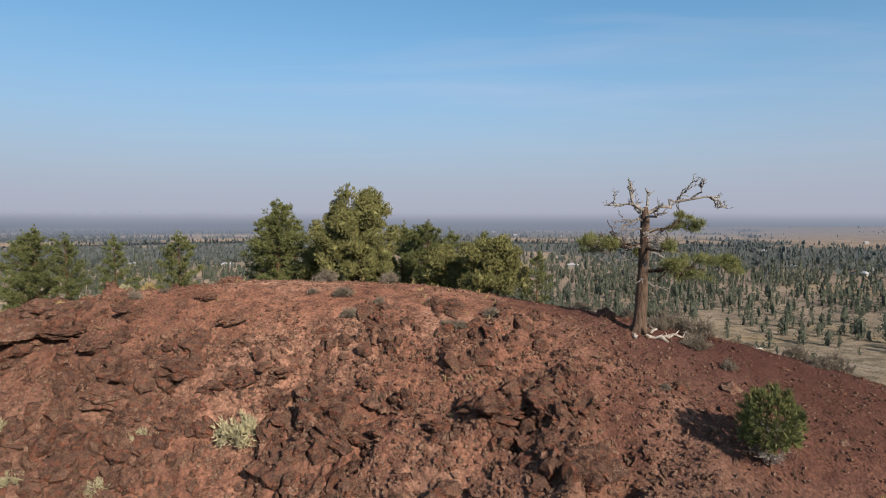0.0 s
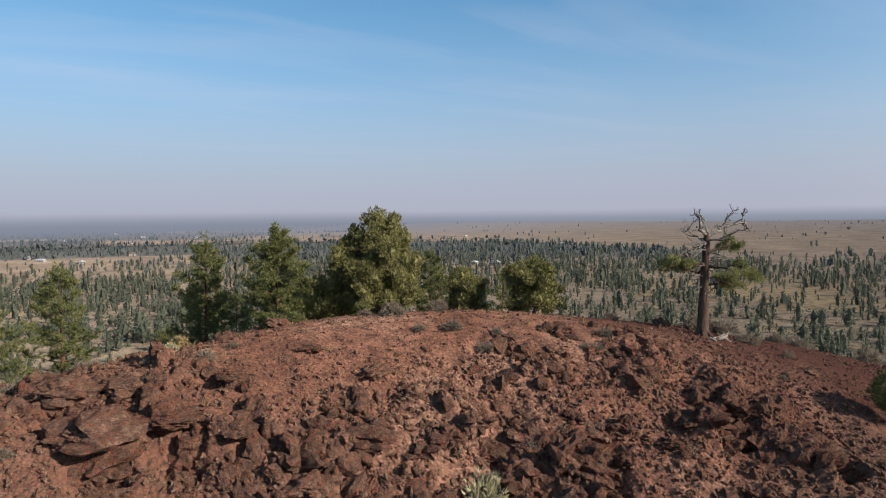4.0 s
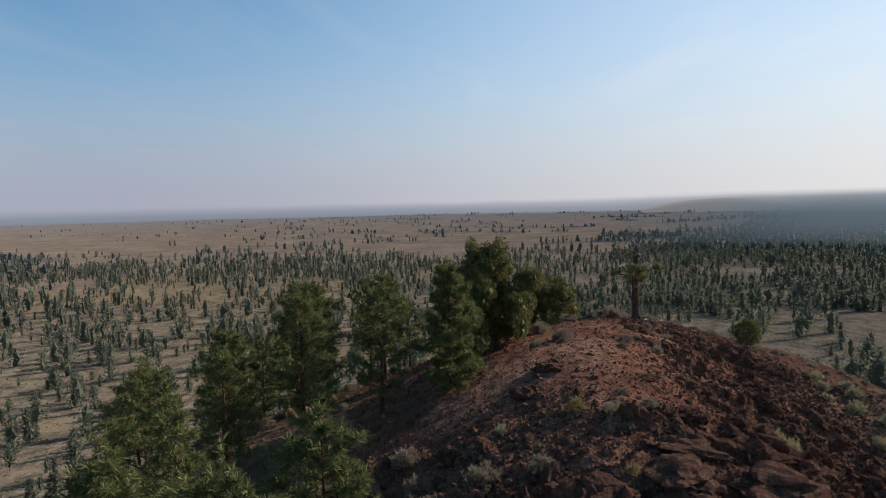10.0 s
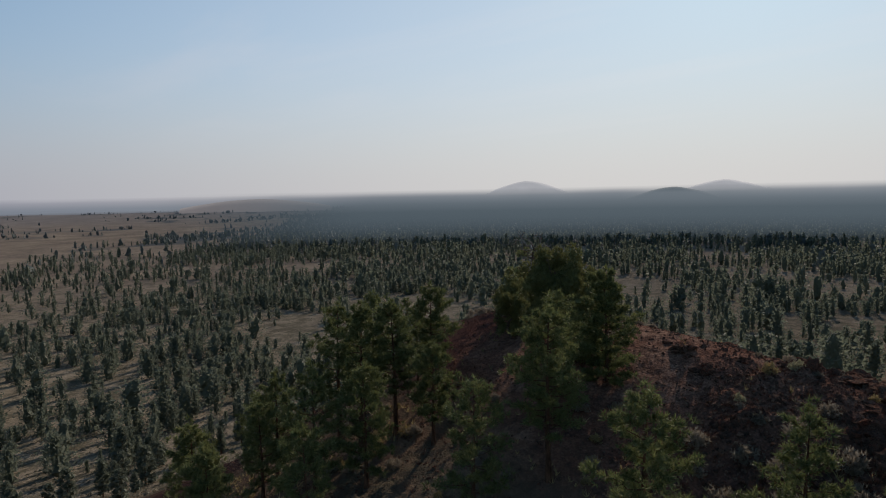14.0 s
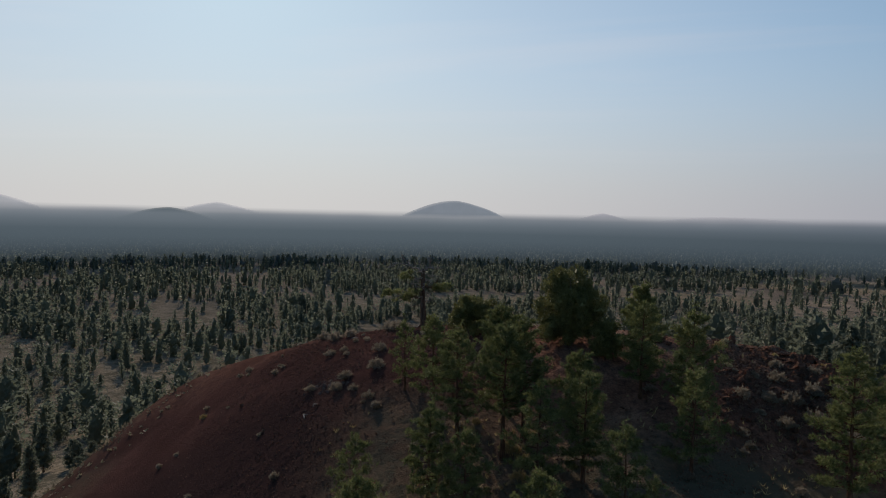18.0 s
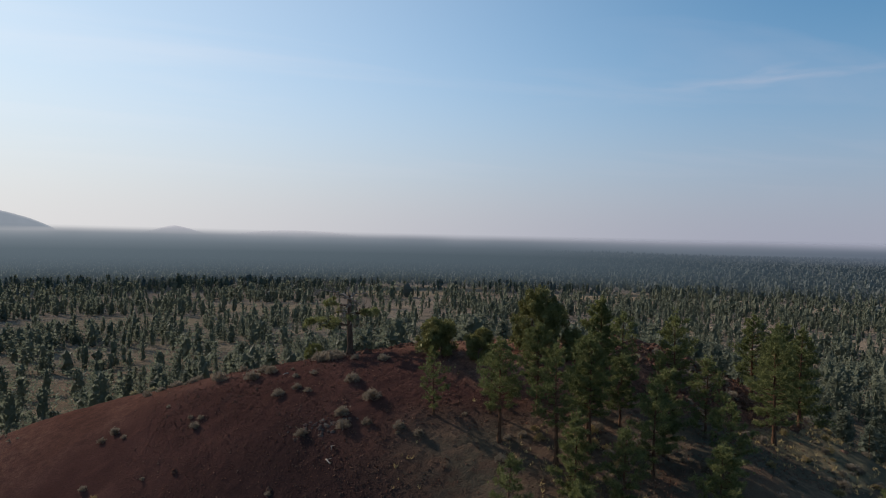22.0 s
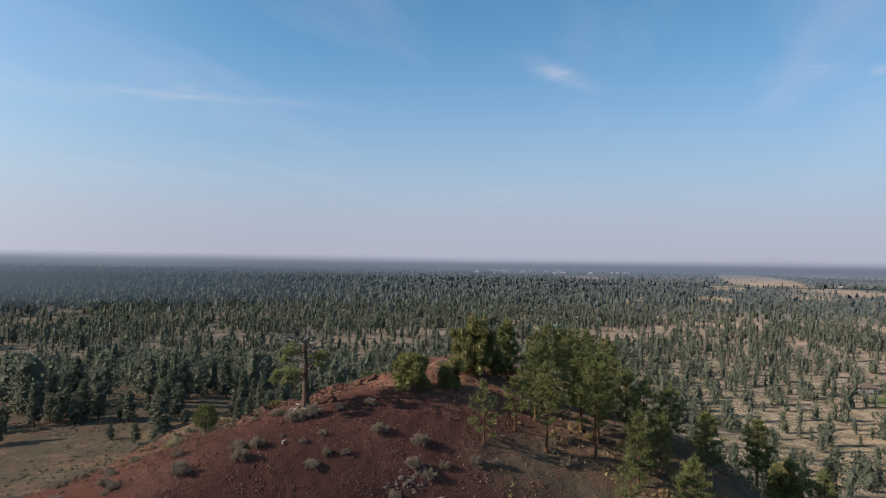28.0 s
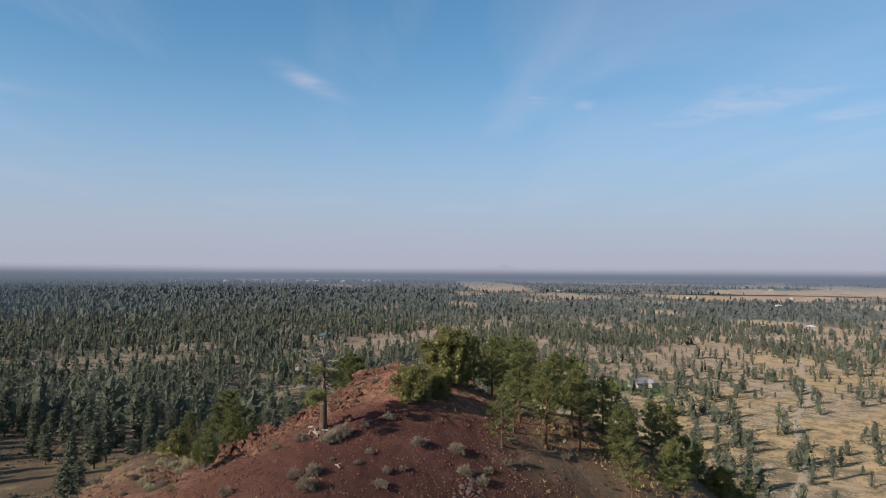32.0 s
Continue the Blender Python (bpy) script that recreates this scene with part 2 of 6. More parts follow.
def land(x, y):
    x, y = np.asarray(x, float), np.asarray(y, float)
    r = np.hypot(x - HUB[0], y - HUB[1])
    near = smooth(75, 45, r)
    rock, m = clinker(x, y)
    grain = m * (0.35 + 0.65 * ribs(x, y)) * (0.10 * np.abs(vnoise(x / 0.23, y / 0.23, 52)) + 0.16 * np.abs(vnoise(x / 0.55, y / 0.5, 53)))
    gully = m * 1.0 * np.abs(fbm(x / 3.4, y / 4.4, 3, 45))
    for hx, hy, hr, hd in HOLLOWS:
        rock = rock - hd * np.exp(-(((x - hx) ** 2 + (y - hy) ** 2) / hr**2) ** 2)
    pebbles = 0.05 * domes(x / 0.45, y / 0.45, 71, 0.35) * near
    return lie(x, y) + rock - gully + grain + 0.20 * m + pebbles + near * (0.09 * fbm(x / 1.2, y / 1.2, 4, 47) + 0.22 * fbm(x / 6, y / 6, 2, 49))


def crust(x, y):
    """The land with its lava leaning out downhill, so that knobs and ledges overhang."""
    stone, m = clinker(x, y)
    dx, dy = x - HUB[0], y - HUB[1]
    r = np.hypot(dx, dy) + 1e-6
    push = 0.55 * stone * m
    return x + push * dx / r, y + push * dy / r, land(x, y)


def height(x, y):
    return float(land(np.array([x]), np.array([y]))[0])


# ---- materials ----
def material(name, rough=0.9):
    m = bpy.data.materials.new(name)
    m.use_nodes = True
    n = m.node_tree.nodes
    b = n["Principled BSDF"]
    b.inputs["Roughness"].default_value = rough
    b.inputs["Diffuse Roughness"].default_value = 0.55 if rough > 0.9 else 0.0
    b.inputs["Specular IOR Level"].default_value = 0.5 if rough < 0.65 else 0.0
    return m, n, m.node_tree.links, b


def noise_node(n, l, scale, detail=4.0, rough=0.6, vec=None):
    t = n.new("ShaderNodeTexNoise")
    t.inputs["Scale"].default_value, t.inputs["Detail"].default_value, t.inputs["Roughness"].default_value = scale, detail, rough
    if vec is not None:
        l.new(vec, t.inputs["Vector"])
    return t.outputs["Fac"]


def ramp(n, l, fac, stops):
    r = n.new("ShaderNodeValToRGB")
    e = r.color_ramp.elements
    while len(e) < len(stops):
        e.new(0.5)
    for k, (p, c) in enumerate(stops):
        e[k].position, e[k].color = p, (*c, 1) if len(c) == 3 else c
    l.new(fac, r.inputs[0])
    return r.outputs[0]


def mixed(n, l, fac, a, b, mode="MIX"):
    x = n.new("ShaderNodeMix")
    x.data_type, x.blend_type = "RGBA", mode
    for sock, v in ((x.inputs[0], fac), (x.inputs[6], a), (x.inputs[7], b)):
        if isinstance(v, (int, float)):
            sock.default_value = v
        elif isinstance(v, tuple):
            sock.default_value = (*v, 1)
        else:
            l.new(v, sock)
    return x.outputs[2]


def maths(n, l, op, a, b=0.5):
    x = n.new("ShaderNodeMath")
    x.operation = op
    x.use_clamp = True
    for sock, v in ((x.inputs[0], a), (x.inputs[1], b)):
        if isinstance(v, (int, float)):
            sock.default_value = v
        else:
            l.new(v, sock)
    return x.outputs[0]


def bump(n, l, b, fac, strength, dist):
    x = n.new("ShaderNodeBump")
    x.inputs["Strength"].default_value, x.inputs["Distance"].default_value = strength, dist
    l.new(fac, x.inputs["Height"])
    l.new(x.outputs[0], b.inputs["Normal"])


def position(n):
    return n.new("ShaderNodeNewGeometry").outputs["Position"]


def ground_material():
    m, n, l, b = material("earth", 0.95)
    p = position(n)

    def attr(name):
        a = n.new("ShaderNodeAttribute")
        a.attribute_name = name
        return a.outputs["Fac"]

    big, mid, fine, grit = noise_node(n, l, 0.012, 5, 0.6, p), noise_node(n, l, 0.16, 6, 0.65, p), noise_node(n, l, 1.4, 6, 0.7, p), noise_node(n, l, 9.0, 4, 0.7, p)
    cinder = ramp(n, l, mid, [(0.30, (0.200, 0.090, 0.060)), (0.5, (0.282, 0.138, 0.092)), (0.66, (0.370, 0.215, 0.150))])
    cinder = mixed(n, l, ramp(n, l, fine, [(0.42, (0, 0, 0)), (0.66, (1, 1, 1))]), cinder, (0.095, 0.050, 0.038))
    cinder = mixed(n, l, ramp(n, l, grit, [(0.55, (0, 0, 0)), (0.72, (0.7, 0.7, 0.7))]), cinder, (0.225, 0.125, 0.082))
    lava = ramp(n, l, fine, [(0.36, (0.075, 0.044, 0.035)), (0.5, (0.178, 0.095, 0.067)), (0.64, (0.285, 0.163, 0.110))])
    lava = mixed(n, l, ramp(n, l, grit, [(0.5, (0, 0, 0)), (0.7, (0.6, 0.6, 0.6))]), lava, (0.17, 0.12, 0.09))
    tan = ramp(n, l, mid, [(0.30, (0.170, 0.136, 0.100)), (0.50, (0.245, 0.196, 0.142)), (0.70, (0.340, 0.275, 0.200))])
    tan = mixed(n, l, ramp(n, l, fine, [(0.45, (0, 0, 0)), (0.62, (0.8, 0.8, 0.8))]), tan, (0.105, 0.092, 0.074))
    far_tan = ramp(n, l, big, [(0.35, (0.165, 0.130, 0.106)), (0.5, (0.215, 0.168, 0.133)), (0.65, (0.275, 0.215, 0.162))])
    speck = maths(n, l, "ADD", maths(n, l, "MULTIPLY", noise_node(n, l, 0.11, 3, 0.6, p), 0.5), maths(n, l, "MULTIPLY", noise_node(n, l, 0.7, 5, 0.75, p), 0.5))
    duff = ramp(n, l, mid, [(0.3, (0.085, 0.055, 0.038)), (0.5, (0.135, 0.092, 0.062)), (0.7, (0.195, 0.140, 0.090))])
    duff = mixed(n, l, ramp(n, l, fine, [(0.42, (0, 0, 0)), (0.62, (0.8, 0.8, 0.8))]), duff, (0.125, 0.075, 0.052))
    tan = mixed(n, l, attr("duff"), tan, duff)
    straw = ramp(n, l, fine, [(0.35, (0.21, 0.158, 0.090)), (0.6, (0.315, 0.234, 0.125))])
    # dark forest floor, lightened and blued to hold some haze in its colour
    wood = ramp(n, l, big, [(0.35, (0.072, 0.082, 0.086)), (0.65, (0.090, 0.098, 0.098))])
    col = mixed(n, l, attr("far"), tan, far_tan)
    col = mixed(n, l, attr("straw"), col, straw)
    col = mixed(n, l, maths(n, l, "MULTIPLY", ramp(n, l, speck, [(0.47, (0, 0, 0)), (0.55, (0.85, 0.85, 0.85))]), maths(n, l, "SUBTRACT", 1.0, maths(n, l, "MULTIPLY", attr("far"), 0.45))), col, (0.090, 0.080, 0.056))
    # aerial haze put into the ground colour: it greys with distance
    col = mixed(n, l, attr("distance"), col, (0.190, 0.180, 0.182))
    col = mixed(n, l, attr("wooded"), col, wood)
    col = mixed(n, l, attr("lawn"), col, (0.062, 0.088, 0.038))
    maroon = ramp(n, l, mid, [(0.30, (0.056, 0.027, 0.023)), (0.5, (0.081, 0.038, 0.032)), (0.7, (0.118, 0.057, 0.046))])
    # dark north-east cinder patch, made darker still to stand in for shade
    maroon = mixed(n, l, attr("dark_north_east"), maroon, ramp(n, l, fine, [(0.35, (0.030, 0.018, 0.018)), (0.65, (0.045, 0.026, 0.024))]))
    maroon = mixed(n, l, ramp(n, l, grit, [(0.5, (0, 0, 0)), (0.7, (0.6, 0.6, 0.6))]), maroon, (0.065, 0.035, 0.030))
    cinder = mixed(n, l, attr("maroon"), cinder, maroon)
    col = mixed(n, l, attr("cinder"), col, cinder)
    col = mixed(n, l, attr("lava"), col, lava)
    # western face: a darker lava colour stands in for its shaded sides
    col = mixed(n, l, attr("west_shade"), col, ramp(n, l, fine, [(0.35, (0.030, 0.021, 0.019)), (0.55, (0.075, 0.040, 0.032)), (0.7, (0.13, 0.066, 0.048))]))
    l.new(col, b.inputs["Base Color"])
    crumbs = n.new("ShaderNodeTexVoronoi")
    crumbs.inputs["Scale"].default_value = 7.0
    l.new(p, crumbs.inputs["Vector"])
    col = mixed(n, l, maths(n, l, "MULTIPLY", ramp(n, l, crumbs.outputs["Distance"], [(0.36, (0, 0, 0)), (0.66, (0.4, 0.4, 0.4))]), attr("cinder")), col, (0.055, 0.030, 0.024))
    l.new(col, b.inputs["Base Color"])
    bump(n, l, b, maths(n, l, "ADD", maths(n, l, "MULTIPLY", fine, 0.5), maths(n, l, "MULTIPLY", maths(n, l, "SUBTRACT", grit, maths(n, l, "MULTIPLY", crumbs.outputs["Distance"], 0.5)), 0.6)), 1.0, 0.16)
    return m


def stone_material(name, dark, mid, light, scale=2.0):
    m, n, l, b = material(name, 0.95)
    p = position(n)
    rnd = n.new("ShaderNodeObjectInfo").outputs["Random"]
    isl = n.new("ShaderNodeNewGeometry").outputs["Random Per Island"]
    f = noise_node(n, l, scale, 6, 0.7, p)
    g = noise_node(n, l, scale * 7, 4, 0.7, p)
    c = ramp(n, l, f, [(0.38, dark), (0.5, mid), (0.62, light)])
    c = mixed(n, l, maths(n, l, "MULTIPLY", rnd, 0.3), c, mid)
    c = mixed(n, l, maths(n, l, "MULTIPLY", isl, 0.65), c, light)
    c = mixed(n, l, ramp(n, l, noise_node(n, l, scale * 0.8, 5, 0.7, p), [(0.50, (0, 0, 0)), (0.60, (0.8, 0.8, 0.8))]), c, (0.20, 0.080, 0.052))
    c = mixed(n, l, ramp(n, l, noise_node(n, l, scale * 4.5, 4, 0.7, p), [(0.38, (0.8, 0.8, 0.8)), (0.50, (0, 0, 0))]), c, dark)
    c = mixed(n, l, ramp(n, l, g, [(0.6, (0, 0, 0)), (0.72, (0.5, 0.5, 0.5))]), c, (0.26, 0.22, 0.17))
    l.new(c, b.inputs["Base Color"])
    bump(n, l, b, maths(n, l, "ADD", maths(n, l, "MULTIPLY", g, 0.5), maths(n, l, "MULTIPLY", noise_node(n, l, scale * 2.2, 4, 0.7, p), 0.6)), 1.0, 0.22)
    return m


def leaf_material(name, dark, mid, light, through=0.25):
    m, n, l, b = material(name, 0.7)
    isl = n.new("ShaderNodeNewGeometry").outputs["Random Per Island"]
    rnd = n.new("ShaderNodeObjectInfo").outputs["Random"]
    p = position(n)
    f = noise_node(n, l, 0.9, 3, 0.6, p)
    c = ramp(n, l, isl, [(0.0, dark), (0.55, mid), (1.0, light)])
    c = mixed(n, l, ramp(n, l, f, [(0.35, (0, 0, 0)), (0.65, (0.6, 0.6, 0.6))]), c, light)
    c = mixed(n, l, maths(n, l, "MULTIPLY", rnd, 0.3), c, dark)
    l.new(c, b.inputs["Base Color"])
    b.inputs["Specular IOR Level"].default_value = 0.15
    t = n.new("ShaderNodeBsdfTranslucent")
    l.new(c, t.inputs["Color"])
    x = n.new("ShaderNodeMixShader")
    x.inputs[0].default_value = through
    l.new(b.outputs[0], x.inputs[1])
    l.new(t.outputs[0], x.inputs[2])
    l.new(x.outputs[0], n["Material Output"].inputs[0])
    return m


def bark_material(name, dark, light):
    m, n, l, b = material(name, 0.95)
    tc = n.new("ShaderNodeTexCoord").outputs["Object"]
    mp = n.new("ShaderNodeMapping")
    mp.inputs["Scale"].default_value = (9, 9, 1.6)
    l.new(tc, mp.inputs[0])
    f = noise_node(n, l, 1.0, 6, 0.7, mp.outputs[0])
    l.new(ramp(n, l, f, [(0.35, dark), (0.65, light)]), b.inputs["Base Color"])
    bump(n, l, b, f, 1.0, 0.06)
    return m


def plain_material(name, a, c, rough=0.8, scale=3.0, metal=0.0):
    m, n, l, b = material(name, rough)
    f = noise_node(n, l, scale, 5, 0.6, position(n))
    l.new(ramp(n, l, f, [(0.3, a), (0.7, c)]), b.inputs["Base Color"])
    b.inputs["Metallic"].default_value = metal
    return m


EARTH = ground_material()
LAVA = stone_material("lava_rock", (0.045, 0.029, 0.024), (0.105, 0.060, 0.045), (0.175, 0.105, 0.074), 3.5)
GREY_LAVA = stone_material("grey_lava", (0.055, 0.044, 0.040), (0.115, 0.095, 0.086), (0.19, 0.162, 0.146), 5)
SCORIA = stone_material("scoria", (0.060, 0.036, 0.029), (0.130, 0.074, 0.054), (0.29, 0.185, 0.130), 4)
PINE = leaf_material("pine_needles", (0.050, 0.068, 0.028), (0.106, 0.124, 0.046), (0.205, 0.212, 0.082), 0.25)
JUNIPER = leaf_material("juniper_leaves", (0.070, 0.077, 0.030), (0.150, 0.150, 0.056), (0.242, 0.228, 0.088), 0.18)
# leaves of the plain: greyer and bluer by distance, haze put into the colour
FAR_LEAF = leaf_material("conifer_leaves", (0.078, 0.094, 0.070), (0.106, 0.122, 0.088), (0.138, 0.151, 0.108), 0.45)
HAZED_DISTANT_LEAF = leaf_material("hazed_distant_conifer_leaves", (0.074, 0.096, 0.102), (0.084, 0.106, 0.111), (0.096, 0.116, 0.119), 0.40)
HAZED_WOODS_LEAF = leaf_material("hazed_far_conifer_leaves", (0.094, 0.116, 0.112), (0.118, 0.140, 0.132), (0.146, 0.166, 0.152), 0.50)
SAGE = leaf_material("sage_leaves", (0.135, 0.110, 0.082), (0.21, 0.175, 0.132), (0.31, 0.265, 0.205), 0.3)
SCRUB = leaf_material("scrub_leaves", (0.095, 0.083, 0.058), (0.145, 0.126, 0.088), (0.21, 0.182, 0.128), 0.3)
YELLOW = leaf_material("rabbitbrush_leaves", (0.23, 0.205, 0.14), (0.34, 0.315, 0.19), (0.46, 0.43, 0.26), 0.15)
STRAW = leaf_material("dry_grass_blades", (0.20, 0.15, 0.07), (0.32, 0.24, 0.11), (0.45, 0.35, 0.17), 0.15)
BARK = bark_material("pine_bark", (0.045, 0.025, 0.017), (0.17, 0.095, 0.060))
GREY_WOOD = bark_material("weathered_wood", (0.11, 0.098, 0.086), (0.34, 0.312, 0.28))
OLD_BARK = bark_material("old_pine_bark", (0.042, 0.029, 0.022), (0.155, 0.107, 0.080))
OLD_NEEDLES = leaf_material("old_pine_needles", (0.085, 0.100, 0.036), (0.160, 0.174, 0.066), (0.255, 0.262, 0.108), 0.25)
JUN_BARK = bark_material("juniper_bark", (0.075, 0.055, 0.042), (0.22, 0.17, 0.13))
GRAVEL = plain_material("pale_gravel", (0.17, 0.145, 0.115), (0.24, 0.205, 0.165), 0.95, 0.8)


# ---- builders ----
def mesh(name, verts, faces, mat, smooth_faces=False):
    """A mesh from vertices and a list of face arrays (rows of three or four)."""
    me = bpy.data.meshes.new(name)
    verts = np.asarray(verts, np.float32)
    faces = [np.asarray(f, np.int32) for f in faces if len(f)]
    loops = np.concatenate([f.ravel() for f in faces])
    sizes = np.concatenate([np.full(len(f), f.shape[1], np.int32) for f in faces])
    me.vertices.add(len(verts))
    me.vertices.foreach_set("co", verts.ravel())
    me.loops.add(len(loops))
    me.loops.foreach_set("vertex_index", loops)
    me.polygons.add(len(sizes))
    me.polygons.foreach_set("loop_start", np.concatenate([[0], np.cumsum(sizes)[:-1]]).astype(np.int32))
    me.polygons.foreach_set("use_smooth", np.full(len(sizes), smooth_faces))
    me.materials.append(mat)
    me.update(calc_edges=True)
    return me


def part(name, me, parent=None, label=""):
    ob = new(name, me)
    ob.parent = parent
    return tagged(ob, label=label)


def empty(name, at=(0, 0, 0)):
    ob = new(name)
    ob.location = at
    return ob


class Pile:
    """Gathers pieces of one mesh."""

    def __init__(self):
        self.v, self.t, self.q, self.n = [], [], [], 0

    def add(self, verts, tris=(), quads=()):
        self.v.append(np.asarray(verts, float).reshape(-1, 3))
        if len(tris):
            self.t.append(np.asarray(tris, int).reshape(-1, 3) + self.n)
        if len(quads):
            self.q.append(np.asarray(quads, int).reshape(-1, 4) + self.n)
        self.n += len(self.v[-1])

    def tube(self, pts, radii, sides=6):
        pts, k = np.asarray(pts, float), len(pts)
        way = np.gradient(pts, axis=0)
        way /= np.linalg.norm(way, axis=1, keepdims=True) + 1e-9
        ref = np.where(np.abs(way[:, 2:3]) > 0.9, [[1.0, 0, 0]], [[0, 0, 1.0]])
        a = np.cross(way, ref)
        a /= np.linalg.norm(a, axis=1, keepdims=True) + 1e-9
        b = np.cross(way, a)
        th = np.linspace(0, 2 * np.pi, sides, endpoint=False)
        ring = pts[:, None] + np.asarray(radii)[:, None, None] * (np.cos(th)[None, :, None] * a[:, None] + np.sin(th)[None, :, None] * b[:, None])
        i, j = np.meshgrid(np.arange(k - 1), np.arange(sides), indexing="ij")
        j2 = (j + 1) % sides
        quads = np.stack([i * sides + j, i * sides + j2, (i + 1) * sides + j2, (i + 1) * sides + j], -1).reshape(-1, 4)
        self.add(ring.reshape(-1, 3), (), quads)

    def blades(self, at, way, length, width, count, spread, rg):
        """Tufts: at every point a spray of narrow leaves round the given way."""
        n = len(at)
        d = way[:, None] + spread * rg.normal(size=(n, count, 3))
        d /= np.linalg.norm(d, axis=2, keepdims=True) + 1e-9
        side = np.cross(d, rg.normal(size=(n, count, 3)))
        side /= np.linalg.norm(side, axis=2, keepdims=True) + 1e-9
        ln = (np.asarray(length).reshape(-1, 1, 1)) * rg.uniform(0.6, 1.15, (n, count, 1))
        wd = (np.asarray(width).reshape(-1, 1, 1)) * rg.uniform(0.7, 1.2, (n, count, 1))
        root = at[:, None] + 0.15 * ln * d
        v = np.stack([root - side * wd * 0.5, root + side * wd * 0.5, root + ln * d], 2).reshape(-1, 3)
        self.add(v, np.arange(len(v)).reshape(-1, 3))

    def mesh(self, name, mat, smooth_faces=False):
        return mesh(name, np.concatenate(self.v), ([np.concatenate(self.t)] if self.t else []) + ([np.concatenate(self.q)] if self.q else []), mat, smooth_faces)


def bent(a, b, rg, wob, k=5, sag=0.0):
    """A wavering line from a to b; sag lifts (or drops) its middle."""
    a, b = np.asarray(a, float), np.asarray(b, float)
    s = np.linspace(0, 1, k)[:, None]
    p = a + (b - a) * s + np.sin(np.pi * s) * np.array([[0, 0, sag]])
    w = rg.normal(size=(k, 3)) * wob
    w[0] = 0
    return p + w


OCTA = np.array([(1, 0, 0), (0, 1, 0), (-1, 0, 0), (0, -1, 0), (0, 0, 1), (0, 0, -1)], float)
OCTA_FACES = np.array([(0, 1, 4), (1, 2, 4), (2, 3, 4), (3, 0, 4), (1, 0, 5), (2, 1, 5), (3, 2, 5), (0, 3, 5)])


def heart(pile, c, r, h, rg, rough=0.3):
    """A small uneven lump that fills the inside of a clump of leaves."""
    a = rg.uniform(0, 6.28)
    v = OCTA * [r, r, h] * rg.uniform(1 - rough, 1 + rough, (6, 1))
    x, y = v[:, 0] * math.cos(a) - v[:, 1] * math.sin(a), v[:, 0] * math.sin(a) + v[:, 1] * math.cos(a)
    pile.add(np.stack([x, y, v[:, 2]], 1) + np.asarray(c), OCTA_FACES)


def pine(name, tall, wide, seed, low=0.18, full=1.0, tuft=0.34, label="", bare=0.0):
    """A ponderosa pine: plated trunk, whorls of limbs, needle tufts in clumps along them."""
    rg = np.random.default_rng(seed)
    ob = empty(name)
    trunk, limbs, crown = Pile(), Pile(), Pile()
    k = 9
    s = np.linspace(0, 1, k)
    line = np.stack([0.02 * tall * np.sin(2.2 * s + seed) * s, 0.02 * tall * np.cos(1.7 * s + seed) * s, -0.3 + (tall + 0.3) * s], 1)
    rad = 0.020 * tall * (1 - 0.93 * s) + 0.008 * tall * np.exp(-s * 14)
    trunk.tube(line, rad, 8)
    at, way = [], []
    count = int(full * 8.5 * tall**0.75 + 12)
    for i in range(count):
        f = low + (0.97 - low) * (i + rg.uniform(0, 1)) / count
        th = i * 2.4 + rg.uniform(-0.5, 0.5)
        g = (f - low) / (1 - low)
        prof = 1.15 * wide * (1 - g) ** 0.55 * min(1.0, 0.60 + 1.3 * g) * rg.uniform(0.45, 1.15)
        root = np.array([np.interp(f, s, line[:, 0]), np.interp(f, s, line[:, 1]), np.interp(f, s, line[:, 2])])
        rise = prof * (0.10 + 0.65 * g + rg.uniform(-0.12, 0.18))
        tip = root + [math.cos(th) * prof, math.sin(th) * prof, rise]
        pts = bent(root, tip, rg, 0.03 * prof, 5, -0.10 * prof)
        limbs.tube(pts, np.linspace(0.0042 * tall * (1.15 - g) + 0.008, 0.006, 5), 4)
        if rg.uniform() < bare * (1 - g):
            continue
        m = int(full * (9 + 17 * prof))
        u = rg.uniform(0.36, 1.05, m) ** 0.8
        base = np.stack([np.interp(u * 4, range(5), pts[:, c]) for c in range(3)], 1)
        off = rg.normal(size=(m, 3)) * np.array([0.17, 0.17, 0.075]) * (0.30 + prof * 0.5)
        at.append(base + off)
        d = np.tile([[math.cos(th) * 0.7, math.sin(th) * 0.7, 0.75]], (m, 1)) + 0.5 * off
        way.append(d)
    m = 16
    at.append(np.array([line[-1]] * m) + rg.normal(size=(m, 3)) * [0.12, 0.12, 0.25])
    way.append(np.tile([[0, 0, 1.0]], (m, 1)))
    at, way = np.concatenate(at), np.concatenate(way)
    crown.blades(at, way, rg.uniform(0.7, 1.15, len(at)) * tuft * 0.82, np.full(len(at), tuft * 0.125), 16, 0.85, rg)
    part("trunk", trunk.mesh("trunk", BARK, True), ob, "reddish-brown plated bark")
    part("branchwork", limbs.mesh("branchwork", BARK), ob)
    part("crown", crown.mesh("crown", PINE), ob, "yellow-green needle tufts")
    return tagged(ob, label=label or "young ponderosa pine with yellow-green needles on the slope", category="tree", group="pines on the hill")


